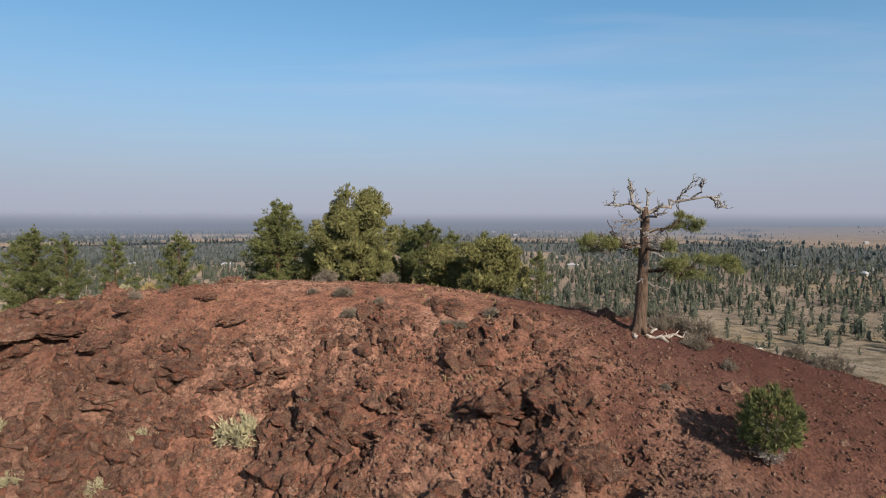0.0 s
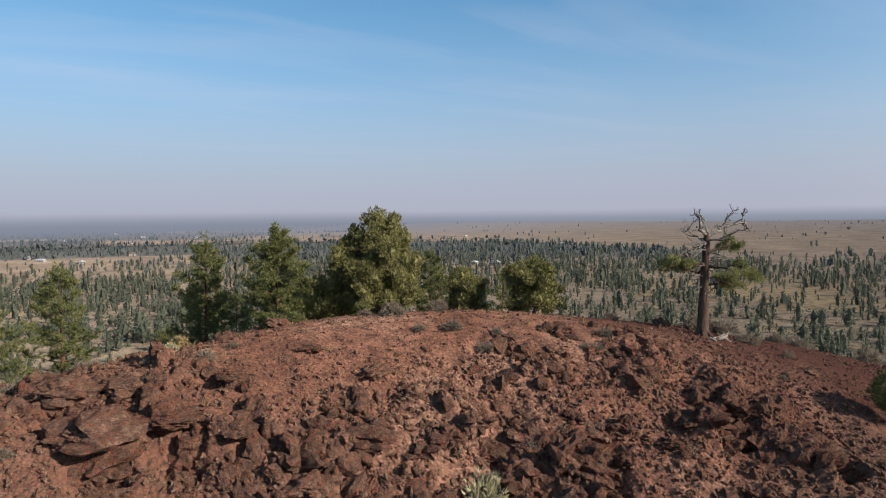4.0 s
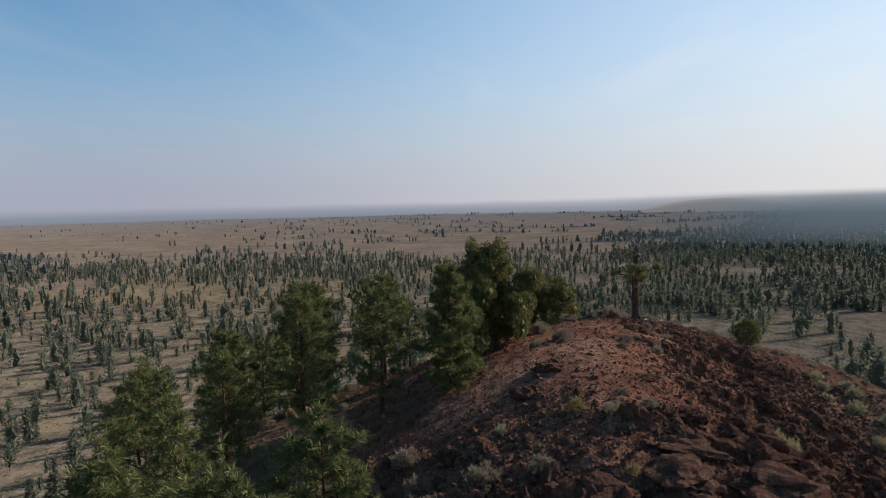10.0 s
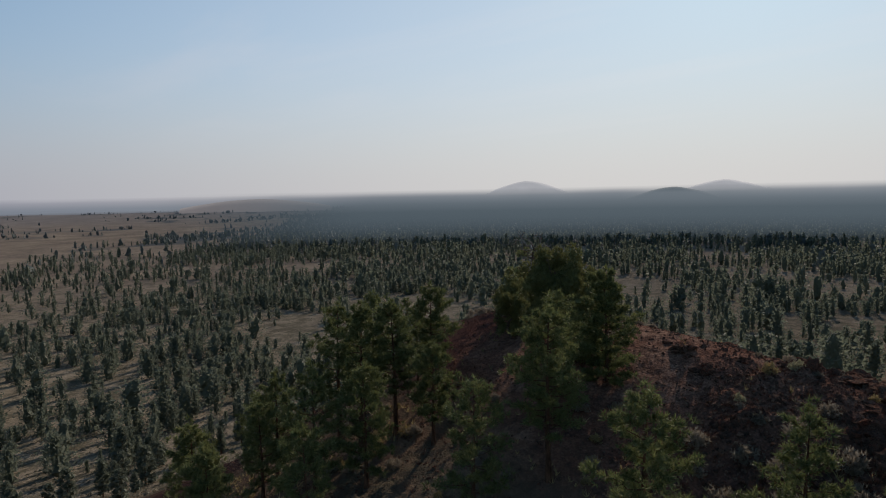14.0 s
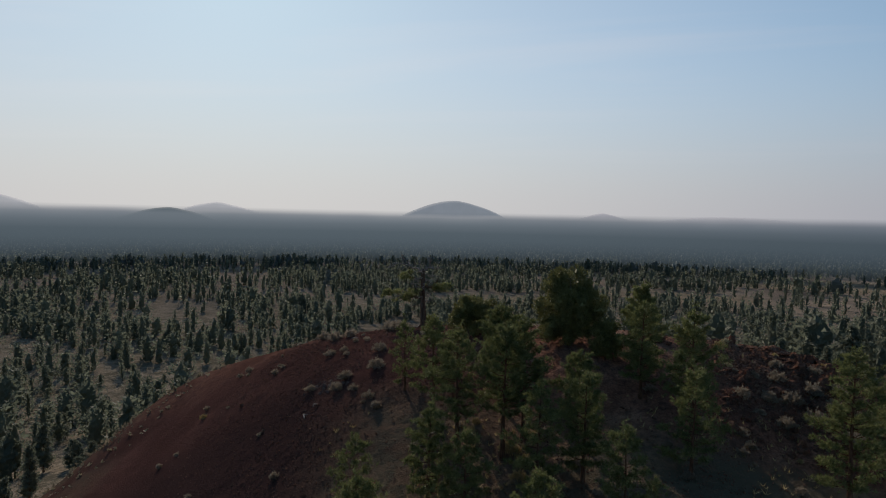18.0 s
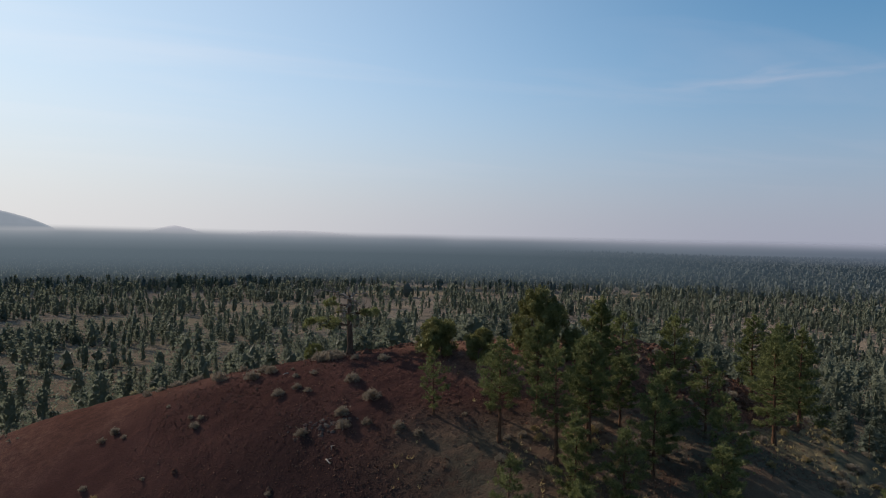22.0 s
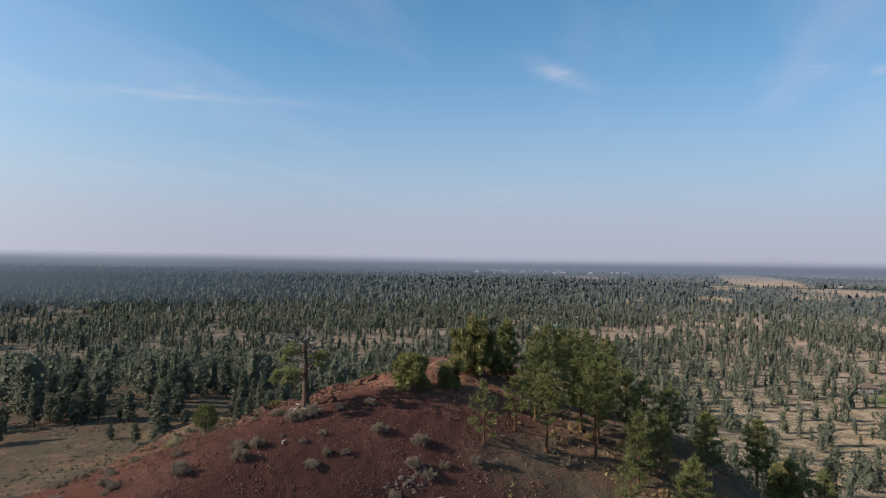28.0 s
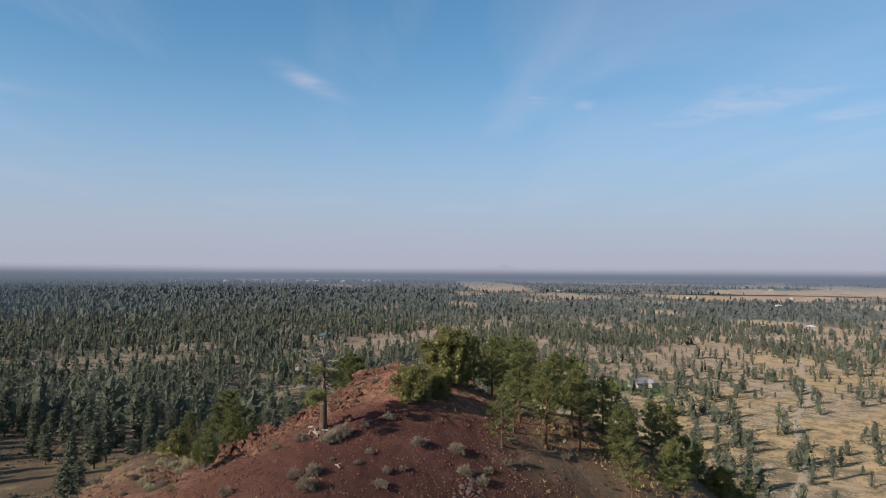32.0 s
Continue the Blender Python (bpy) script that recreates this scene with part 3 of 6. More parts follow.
def juniper(name, tall, wide, seed, stems=3, label="", full=1.0):
    """A western juniper: forked shreddy trunk and a dense lobed crown to near the ground."""
    rg = np.random.default_rng(seed)
    ob = empty(name)
    trunk, crown, limbs = Pile(), Pile(), Pile()
    lobes = []
    for i in range(stems):
        th = i * 6.28 / stems + rg.uniform(-0.5, 0.5)
        lean = (0.10 if i == 0 else 0.26) * wide
        top = np.array([math.cos(th) * lean, math.sin(th) * lean, tall * (0.90 if i == 0 else rg.uniform(0.6, 0.82))])
        pts = bent((0.1 * math.cos(th), 0.1 * math.sin(th), -0.3), top, rg, 0.05 * wide, 7)
        trunk.tube(pts, np.linspace(0.030 * tall / (1 + 0.25 * i), 0.012, 7), 7)
        n = int(9 + 2.2 * tall)
        for j in range(n):
            f = rg.uniform(0.14, 0.98)
            root = np.array([np.interp(f * 6, range(7), pts[:, c]) for c in range(3)])
            a = rg.uniform(0, 6.28)
            g = root[2] / tall
            reach = 0.42 * wide * (0.62 + 0.5 * math.sin(3.1 * min(1, g + 0.12))) * (1.0 - 0.55 * g) * rg.uniform(0.5, 1.1)
            tip = root + [math.cos(a) * reach, math.sin(a) * reach, reach * rg.uniform(0.15, 0.75)]
            limbs.tube(bent(root, tip, rg, 0.04, 4, -0.05), np.linspace(0.035, 0.008, 4), 4)
            lobes.append((tip, rg.uniform(0.30, 0.55) * (0.4 + 0.085 * wide + 0.03 * tall)))
            lobes.append((root * 0.45 + tip * 0.55, rg.uniform(0.30, 0.5) * (0.4 + 0.085 * wide + 0.03 * tall)))
    # rounded billows over the whole crown
    for i in range(int(20 * full * (0.5 + wide / 6))):
        f = rg.uniform(0.06, 0.97)
        a = rg.uniform(0, 6.28)
        reach = 0.5 * wide * math.sin(math.pi * min(1.0, 0.20 + 0.74 * f)) ** 0.75 * rg.uniform(0.5, 1.12)
        lobes.append((np.array([math.cos(a) * reach, math.sin(a) * reach, tall * (0.05 + 0.88 * f)]), rg.uniform(0.35, 0.6) * (0.4 + 0.085 * wide + 0.03 * tall)))
    at, way = [], []
    for c, r in lobes:
        # each billow: a ragged leafy heart under upright sprays
        heart(crown, c, 0.62 * r, 0.66 * r, rg)
        m = int(full * (20 + 105 * r))
        d = rg.normal(size=(m, 3))
        d /= np.linalg.norm(d, axis=1, keepdims=True)
        at.append(c + d * r * np.array([1, 1, 1.05]) * rg.uniform(0.55, 1.0, (m, 1)))
        way.append(0.7 * d + [0, 0, 0.75])
    at, way = np.concatenate(at), np.concatenate(way)
    keep = at[:, 2] > 0.12
    at, way = at[keep], way[keep]
    crown.blades(at, way, rg.uniform(0.12, 0.24, len(at)), np.full(len(at), 0.055), 6, 0.5, rg)
    part("trunk", trunk.mesh("trunk", JUN_BARK, True), ob, "grey-brown shreddy bark")
    tagged(part("branchwork", limbs.mesh("branchwork", JUN_BARK), ob), kind="stuff")
    part("crown", crown.mesh("crown", JUNIPER), ob, "dense olive-green scale leaves")
    return tagged(ob, label=label or "dense olive-green juniper on the red hilltop", category="tree", group="junipers on the hill")


def place(proto, x, y, s=1.0, turn=0.0, sink=0.0, sz=None):
    m = pose(x, y, height(x, y) - sink, 0, 0, turn) @ Matrix.Diagonal((s, s, sz or s, 1))
    return copy_thing(proto, m)


def put(ob, x, y, turn=0.0, sink=0.0):
    ob.matrix_basis = pose(x, y, height(x, y) - sink, 0, 0, turn)
    return ob


# ---- the ground: one sheet from the summit to the horizon ----
BEARING = [0, 15, 28, 45, 60, 80, 95, 108, 120, 150, 200, 235, 255, 268, 282, 300, 325, 345, 360]
# inner and outer edge of the main woods, their closeness, and the closeness of single trees before and behind them
WOODS_IN = [420, 330, 620, 600, 500, 380, 300, 240, 190, 190, 190, 170, 200, 620, 800, 560, 600, 500, 420]
WOODS_OUT = [2200, 2000, 1900, 1400, 1000, 880, 850, 1500, 5200, 5200, 5200, 5200, 4200, 2600, 1900, 1700, 2000, 2200, 2200]
WOODS = [0.62, 0.66, 0.72, 0.62, 0.58, 0.56, 0.58, 0.62, 0.62, 0.56, 0.58, 0.70, 0.74, 0.70, 0.62, 0.60, 0.60, 0.60, 0.62]
BEFORE = [0.26, 0.24, 0.22, 0.32, 0.46, 0.74, 0.85, 0.72, 0.62, 0.60, 0.66, 0.80, 0.82, 0.78, 0.60, 0.26, 0.20, 0.24, 0.26]
DEEP = [0.55, 0.55, 0.7, 0.7, 0.6, 0.6, 0.6, 0.7, 0.95, 0.95, 0.95, 0.95, 0.9, 0.8, 0.75, 0.7, 0.65, 0.6, 0.55]
BEHIND = [0.55, 0.40, 0.04, 0.02, 0.03, 0.06, 0.07, 0.20, 0.8, 0.8, 0.8, 0.8, 0.8, 0.75, 0.7, 0.7, 0.7, 0.65, 0.55]


# open ground in the woods: middle and half breadths
CLEARINGS = ((-3300, 430, 1000, 150), (-1326, -14, 90, 40), (-1725, 387, 110, 50), (-315, -15, 75, 60), (-1500, 160, 160, 40), (-2300, 250, 240, 60), (-1250, 520, 120, 60), (-900, 600, 130, 60), (-2000, 900, 300, 90), (-340, -840, 120, 60), (-90, -620, 90, 50), (-560, -700, 110, 60), (60, -520, 80, 40), (-312, -790, 120, 50))


def open_ground(x, y):
    near = np.full(np.shape(x), 9.0)
    for cx, cy, rx, ry in CLEARINGS:
        near = np.minimum(near, np.hypot((x - cx) / rx, (y - cy) / ry))
    return smooth(1.15, 0.8, near + 0.25 * fbm(x / 60, y / 60, 3, 83))


def forest(x, y):
    """How densely wooded the land is, from 0 to 1, by bearing and distance from the hill."""
    az = np.degrees(np.arctan2(x - HUB[0], y - HUB[1])) % 360
    r = np.hypot(x - HUB[0], y - HUB[1])
    patch = fbm(x / 230, y / 230, 3, 71)
    grove = fbm(x / 60, y / 60, 2, 75)
    wide = fbm(x / 700, y / 420, 3, 77)
    a, b, c, d, e, full = (np.interp(az, BEARING, v) for v in (WOODS_IN, WOODS_OUT, WOODS, BEFORE, BEHIND, DEEP))
    copse = fbm(x / 110, y / 110, 3, 79)
    edge = 1 + 0.35 * patch
    inside = smooth(a * 0.88, a * 1.12, r * edge) * smooth(b * 1.12, b * 0.90, r * edge)
    deep = smooth(700, 1300, r)
    glades = (0.14 + 0.86 * smooth(-0.28, 0.12, grove + 0.5 * patch)) * (1 - deep) + deep * np.maximum(smooth(-0.55, -0.30, wide), smooth(0.75, 0.9, full))
    dense = inside * (c + (full - c) * deep) * glades
    before = d * smooth(52, 115, r) * smooth(a * 1.15, a * 0.9, r) * (0.6 + 0.4 * smooth(-0.35, 0.3, grove))
    behind = e * smooth(b * 0.95, b * 1.15, r) * smooth(-0.40, -0.14, wide + 0.3 * patch) * np.where(e < 0.25, 6.0 * smooth(0.12, 0.26, copse), 1.0)
    return np.clip(dense + before + behind, 0, 1) * (1 - 0.88 * open_ground(x, y))


def build_ground():
    rings = np.concatenate([np.linspace(0.12, 31, 275), np.linspace(31, 60, 90)[1:], 60 * np.exp(np.linspace(0, 1, 130)[1:] * math.log(4900 / 60))])
    n = 920
    th = np.linspace(0, 2 * np.pi, n, endpoint=False)
    r, t = np.meshgrid(rings, th, indexing="ij")
    x, y = HUB[0] + r * np.sin(t), HUB[1] + r * np.cos(t)
    k = len(rings)
    v = np.stack(crust(x, y), -1).reshape(-1, 3)
    v = np.concatenate([v, [[HUB[0], HUB[1], height(*HUB)]]])
    i, j = np.meshgrid(np.arange(k - 1), np.arange(n), indexing="ij")
    j2 = (j + 1) % n
    q = np.stack([i * n + j, (i + 1) * n + j, (i + 1) * n + j2, i * n + j2], -1).reshape(-1, 4)
    fan = np.stack([np.full(n, k * n), np.arange(n), (np.arange(n) + 1) % n], -1)
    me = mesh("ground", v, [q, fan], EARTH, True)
    X, Y = np.append(x.ravel(), HUB[0]), np.append(y.ravel(), HUB[1])
    R = np.hypot(X - HUB[0], Y - HUB[1])
    az = np.degrees(np.arctan2(X - HUB[0], Y - HUB[1])) % 360
    wob = fbm(X / 9, Y / 9, 3, 81)
    # red cinders on top and down the eastern and southern flanks, paler soil under the northern trees
    reach = 19 + 30 * smooth(25, 55, az) * smooth(185, 160, az) + 9 * smooth(200, 260, az) * smooth(320, 290, az)
    cinder = smooth(1.25, 0.95, R / reach + 0.35 * wob) * (1 - 0.85 * smooth(43, 50, Y + 0.25 * X + 4 * wob) * smooth(16, 6, X + 0.2 * (Y - 45)))
    cinder = cinder * (1 - 0.85 * np.exp(-((X + 5) ** 2) / 200.0 - (Y - 10) ** 2 / 45.0))
    cinder = np.maximum(cinder, smooth(90, 45, R) * smooth(95, 110, az) * smooth(185, 160, az))
    cinder = cinder * (1 - 0.75 * smooth(24, 15, Y + 2 * wob) * smooth(14, 4, X))
    maroon = smooth(2.0, 9.0, X + 0.35 * (Y - 30) + 2 * wob) + smooth(42, 47, Y + 2 * wob) * smooth(-4, 4, X)
    maroon = maroon * (1 - 0.35 * smooth(30, 21, Y))
    maroon = np.maximum(maroon, 0.45 * smooth(0, 6, X) * smooth(30, 26, Y))
    stone, face = clinker(X, Y)
    lava = 0.85 * smooth(0.20, 0.55, stone) * face
    duff = np.maximum(smooth(120, 60, R), 0.85 * smooth(520, 240, R) * smooth(135, 175, az) * smooth(268, 250, az))
    straw = 0.8 * smooth(-0.02, 0.34, fbm(X / 130, Y / 130, 3, 87) + 0.5 * fbm(X / 22, Y / 22, 3, 90)) * (0.8 * smooth(10, 30, az) * smooth(90, 68, az) * smooth(180, 260, R) * (0.15 + 0.85 * smooth(900, 600, R)) + 0.9 * smooth(285, 300, az) * smooth(130, 180, R) * (0.2 + 0.8 * smooth(900, 600, R)))
    straw = np.maximum(straw, 0.75 * smooth(40, 75, R) * smooth(330, 180, R) * smooth(292, 300, az) * smooth(345, 325, az) * smooth(-0.15, 0.2, fbm(X / 40, Y / 40, 3, 88) + 0.6 * fbm(X / 8, Y / 8, 3, 90)))
    straw = np.maximum(straw, smooth(30, 38, R) * smooth(110, 80, R) * smooth(195, 210, az) * smooth(262, 245, az) * 0.7 * smooth(-0.05, 0.25, wob + fbm(X / 2.5, Y / 2.5, 3, 92)))
    straw = np.maximum(straw, 0.9 * smooth(22, 27, R) * smooth(45, 36, R) * smooth(282, 292, az) * smooth(322, 312, az) * smooth(-0.1, 0.15, wob))
    straw = np.maximum(straw, 0.75 * np.exp(-((X + 5) ** 2) / 220.0 - (Y - 10) ** 2 / 60.0) * smooth(-0.2, 0.2, wob + fbm(X / 2, Y / 2, 3, 93)))
    straw = np.maximum(straw, 0.32 * open_ground(X, Y) * smooth(200, 260, R))
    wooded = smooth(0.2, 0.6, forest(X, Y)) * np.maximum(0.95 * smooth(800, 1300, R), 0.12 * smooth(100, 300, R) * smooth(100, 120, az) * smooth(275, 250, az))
    lawn = smooth(40, 22, np.hypot(X + 372, (Y - 190) * 1.4) + 14 * fbm(X / 25, Y / 25, 2, 89))
    # some masks darken west and north-east for shade, one greys far ground for haze
    for name, a in (("cinder", cinder), ("maroon", maroon), ("lava", lava), ("west_shade", (0.35 * face + 0.5 * lava) * smooth(-7, -16, X + 3 * wob)), ("straw", straw), ("wooded", wooded), ("dark_north_east", smooth(15, 20, R + 3 * wob) * smooth(60, 50, R) * smooth(12, 28, az + 10 * wob) * smooth(92, 72, az)), ("duff", duff), ("distance", 0.75 * smooth(1400, 4300, R)), ("far", smooth(250, 800, R)), ("lawn", lawn)):
        at = me.attributes.new(name, "FLOAT", "POINT")
        at.data.foreach_set("value", np.clip(a, 0, 1).astype(np.float32))
    return tagged(part("ground", me), "red cinder hilltop falling to a pale sagebrush plain", "ground", kind="structure")


build_ground()


# ---- trees of the hill: place, height, spread ----
big_juniper = juniper("juniper_tree", 6.8, 5.6, 11, 4, "large bushy olive-green juniper on the summit", 1.25)
big_juniper.matrix_basis = pose(-5.4, 41.2, height(-5.4, 41.2)) @ Matrix.Diagonal((1.0, 0.72, 0.94, 1)) @ pose(0, 0, 0, 0, 0, 20)
put(pine("pine_tree", 5.9, 1.75, 112, 0.05, 1.6, 0.30, "upright bushy green pine behind the red rim"), -10.9, 43.2)
put(juniper("juniper_tree", 3.4, 3.8, 13, 3, "low spreading juniper on the red summit"), 2.9, 37.6)
put(juniper("juniper_tree", 3.0, 2.2, 14, 2), -8.2, 42.6, 40)
put(juniper("juniper_tree", 3.2, 2.6, 15, 2), 0.2, 40.6, 80)

HILL_PINES = [
    (3.1, 50.1, 7.4, 1.9), (-1.2, 48.3, 6.7, 1.8), (6.5, 45.5, 5.0, 1.5), (0.6, 53.9, 8.2, 2.0), (-13.5, 50.0, 7.9, 2.0),
    (-21.4, 53.2, 9.0, 2.3), (-25.1, 50.2, 8.6, 2.2), (-28.0, 45.0, 8.2, 2.0), (-28.6, 49.9, 9.2, 2.1), (-13.0, 54.0, 6.0, 2.0),
    (-6.5, 51.8, 5.3, 1.7), (-7.0, 56.1, 6.0, 1.8), (-0.9, 59.3, 5.4, 1.6), (4.3, 61.7, 6.0, 1.7), (-3.2, 52.2, 7.6, 1.8),
    (-9.1, 60.0, 5.2, 1.8), (-13.1, 68.3, 6.6, 1.9), (-22.8, 76.1, 7.6, 2.2), (-33.9, 88.5, 8.4, 2.4), (-30.2, 46.6, 8.6, 2.0),
    (-55.0, 27.0, 18.0, 5.0), (-60.0, 4.0, 13.0, 4.4), (-66.5, -5.0, 10.0, 2.4), (-30.6, 12.7, 8.0, 2.6), (-10.6, 46.8, 6.3, 1.8), (-2.2, 53.9, 8.0, 1.8), (1.5, 57.6, 6.0, 1.7), (-4.6, 57.8, 6.2, 1.8), (6.2, 57.2, 5.0, 1.5), (-5.0, 63.2, 5.6, 1.7), (2.4, 47.2, 4.6, 1.4),
]
for i, (x, y, tall, wide) in enumerate(HILL_PINES):
    sparse = 0.55 if tall < 5.1 else (0.8 if i % 3 == 0 else 1.0)
    put(pine("pine_tree", tall, wide * 1.02, 100 + i, (0.36 if 47 < y < 56 and -5 < x < 4 else 0.20 + 0.1 * (i % 3 == 1)), sparse, 0.31 if tall < 12 else 0.55), x, y, 37 * i)
for i, (x, y, tall, wide) in enumerate(((-17.0, 72.0, 6.2, 3.6), (-26.5, 79.5, 6.6, 4.0), (-20.5, 71.5, 5.2, 3.2), (-30.0, 84.5, 6.6, 4.2), (-38.5, 92.0, 7.0, 4.4), (-15.0, 75.5, 5.4, 3.4), (-24.0, 84.0, 5.8, 3.8), (-36.0, 81.0, 6.0, 3.8), (-20.0, 8.3, 7.0, 4.0), (-22.5, 5.6, 6.4, 4.0), (-24.0, 0.6, 5.4, 3.6))):
    put(juniper("juniper_tree", tall, wide, 20 + i, 3, "olive-green juniper low on the dry slope", 0.8), x, y, 50 * i)


def round_pine():
    """A waist-high domed pine on bare twisted twigs."""
    rg = np.random.default_rng(90)
    ob = empty("pine_tree")
    trunk, limbs, crown = Pile(), Pile(), Pile()
    trunk.tube([[0, 0, -0.3], [0.05, 0.02, 0.5], [0, 0.05, 1.3], [0.03, 0, 2.2]], [0.09, 0.07, 0.05, 0.015], 7)
    for i in range(60):
        th, f = i * 2.4, rg.uniform(0.05, 0.8)
        e = 1.12 * math.sqrt(max(0.05, 1 - ((0.35 + 2.1 * f - 1.35) / 1.25) ** 2)) * rg.uniform(0.6, 1.0)
        tip = np.array([math.cos(th) * e, math.sin(th) * e, 0.35 + 2.1 * f])
        limbs.tube(bent((0, 0, 0.2 + 1.4 * f), tip, rg, 0.05, 5, -0.08), [0.03, 0.022, 0.015, 0.01, 0.006], 4)
    for i in range(26):
        th = rg.uniform(0, 6.28)
        e = rg.uniform(0.35, 0.95)
        limbs.tube(bent((0, 0, rg.uniform(0.1, 0.5)), (math.cos(th) * e, math.sin(th) * e, rg.uniform(0.15, 0.7)), rg, 0.05, 5), [0.02, 0.016, 0.012, 0.008, 0.005], 3)
    m = 620
    d = rg.normal(size=(m, 3))
    d /= np.linalg.norm(d, axis=1, keepdims=True)
    at = d * np.array([1.15, 1.15, 1.12]) * rg.uniform(0.45, 1.0, (m, 1)) ** 0.5 * (1 + 0.10 * np.sin(7 * d[:, :1] + 5 * d[:, 1:2])) + [0, 0, 1.5]
    keep = at[:, 2] > 0.72 + 0.25 * rg.uniform(size=m)
    crown.blades(at[keep], d[keep] + [0, 0, 0.5], np.full(int(keep.sum()), 0.26), np.full(int(keep.sum()), 0.055), 13, 0.6, rg)
    part("trunk", trunk.mesh("trunk", BARK, True), ob)
    part("branchwork", limbs.mesh("branchwork", GREY_WOOD), ob, "bare grey twigs low on the stem")
    part("crown", crown.mesh("crown", PINE), ob, "bright green domed needles")
    return tagged(ob, "small round bright green pine on the cinder slope", "tree", "pines on the hill")


small = put(round_pine(), 10.8, 21.3)
small.matrix_basis = small.matrix_basis @ Matrix.Diagonal((0.80, 0.80, 1.0, 1))


# ---- the old half-dead pine on the rim ----
def old_pine():
    rg = np.random.default_rng(5)
    ob = empty("old_pine")
    trunk, crown = Pile(), Pile()
    s = np.linspace(0, 1, 14)
    line = np.stack([0.05 * np.sin(3 * s) + 0.22 * s, 0.06 * np.sin(4 * s), -0.4 + 6.25 * s], 1)
    rad = 0.31 - 0.13 * s + 0.10 * np.exp(-9 * s) + 0.015 * np.sin(23 * s)
    rad[-1] = 0.09
    trunk.tube(line, rad, 16)
    for a in (0.3, 1.7, 2.9, 4.1, 5.3):
        trunk.tube([[0.18 * math.cos(a), 0.18 * math.sin(a), 0.4], [0.42 * math.cos(a), 0.42 * math.sin(a), 0.10], [0.8 * math.cos(a), 0.8 * math.sin(a), -0.2]], [0.15, 0.11, 0.04], 6)

    def on(h):
        return np.array([np.interp(h, line[:, 2], line[:, 0]), np.interp(h, line[:, 2], line[:, 1]), h])

    def fork(pile, pts, r, depth, lift=0.2):
        """A limb along the points, with crooked side twigs."""
        u = np.linspace(0, len(pts) - 1, 9)
        line = np.stack([np.interp(u, range(len(pts)), np.asarray(pts, float)[:, c]) for c in range(3)], 1)
        ln = float(np.linalg.norm(line[-1] - line[0]))
        wob = rg.normal(size=(9, 3)) * 0.035 * ln
        wob[0] = 0
        line = line + wob
        pile.tube(line, np.linspace(1.12 * r, r * 0.3 + 0.006, 9), 5 if depth > 1 else 4)
        if depth:
            for k in range(5 if depth > 1 else 4):
                f = rg.uniform(2.5, 8)
                p = np.array([np.interp(f, range(9), line[:, c]) for c in range(3)])
                d = line[min(8, int(f) + 1)] - line[int(f) - 1]
                q = d / (np.linalg.norm(d) + 1e-6) + rg.normal(size=3) * 0.65 + [0, 0, lift]
                q /= np.linalg.norm(q)
                e = ln * rg.uniform(0.22, 0.45)
                fork(pile, [p, p + q * e * 0.5 + rg.normal(size=3) * 0.08 * e, p + q * e + [0, 0, 0.1 * e]], max(0.012, r * 0.5), depth - 1, lift)
        return line

    def limb(name, mat, h, az, steps, r, depth, lift=0.2, label=""):
        a = radians(az)
        root = on(h)
        pile = Pile()
        pts = [root] + [root + [math.cos(a) * o - math.sin(a) * sw, math.sin(a) * o + math.cos(a) * sw, up] for o, up, sw in steps]
        fork(pile, pts, r, depth, lift)
        part(name, pile.mesh(name, mat, True), ob, label)
        return pts[-1]

    SILVER = "twisted silvery dead branch"
    # the two bare arms of the broken top
    limb("dead_branch", GREY_WOOD, 5.55, 3, [(0.7, 0.25, 0), (1.2, 0.62, 0.1), (2.0, 0.72, 0.1), (3.2, 0.95, 0)], 0.10, 3, 0.35, SILVER)
    limb("dead_branch", GREY_WOOD, 5.75, 183, [(0.45, 0.18, 0), (0.75, 0.55, 0.1), (0.8, 1.1, 0.2)], 0.09, 3, 0.3, SILVER)
    limb("dead_branch", GREY_WOOD, 5.70, 190, [(0.6, 0.22, 0), (1.1, 0.35, -0.1), (1.7, 0.25, -0.1)], 0.06, 2, 0.1, SILVER)
    limb("dead_branch", GREY_WOOD, 5.80, 60, [(0.3, 0.3, 0), (0.45, 0.6, 0.1), (0.5, 0.75, 0)], 0.06, 1, 0.3, SILVER)
    for h, az, reach, up, r, deep in (
        (5.4, 188, 1.6, -1.1, 0.05, 2), (5.3, 205, 1.3, -0.6, 0.045, 2), (4.9, 184, 1.1, -0.5, 0.045, 1), (5.5, 100, 1.7, 0.3, 0.06, 2), (5.4, 285, 1.6, 0.4, 0.06, 2), (5.0, 80, 1.3, -0.1, 0.05, 2), (4.7, 262, 1.5, -0.1, 0.05, 2),
        (4.6, 12, 1.1, 0.05, 0.045, 1), (4.35, 352, 1.3, -0.1, 0.045, 2), (4.1, 30, 1.2, -0.5, 0.04, 2), (4.0, 200, 0.9, -0.1, 0.04, 1), (3.8, 8, 1.0, -0.35, 0.04, 1), (3.4, 186, 0.9, -0.05, 0.04, 1), (2.75, 182, 1.1, -0.05, 0.04, 1),
        (2.3, 6, 1.3, -0.4, 0.04, 1), (4.2, 120, 1.2, -0.2, 0.04, 2), (4.3, 300, 1.2, -0.2, 0.04, 2), (3.2, 90, 1.0, -0.2, 0.035, 1), (3.3, 270, 1.0, -0.2, 0.035, 1), (2.6, 250, 0.9, -0.2, 0.03, 1),
    ):
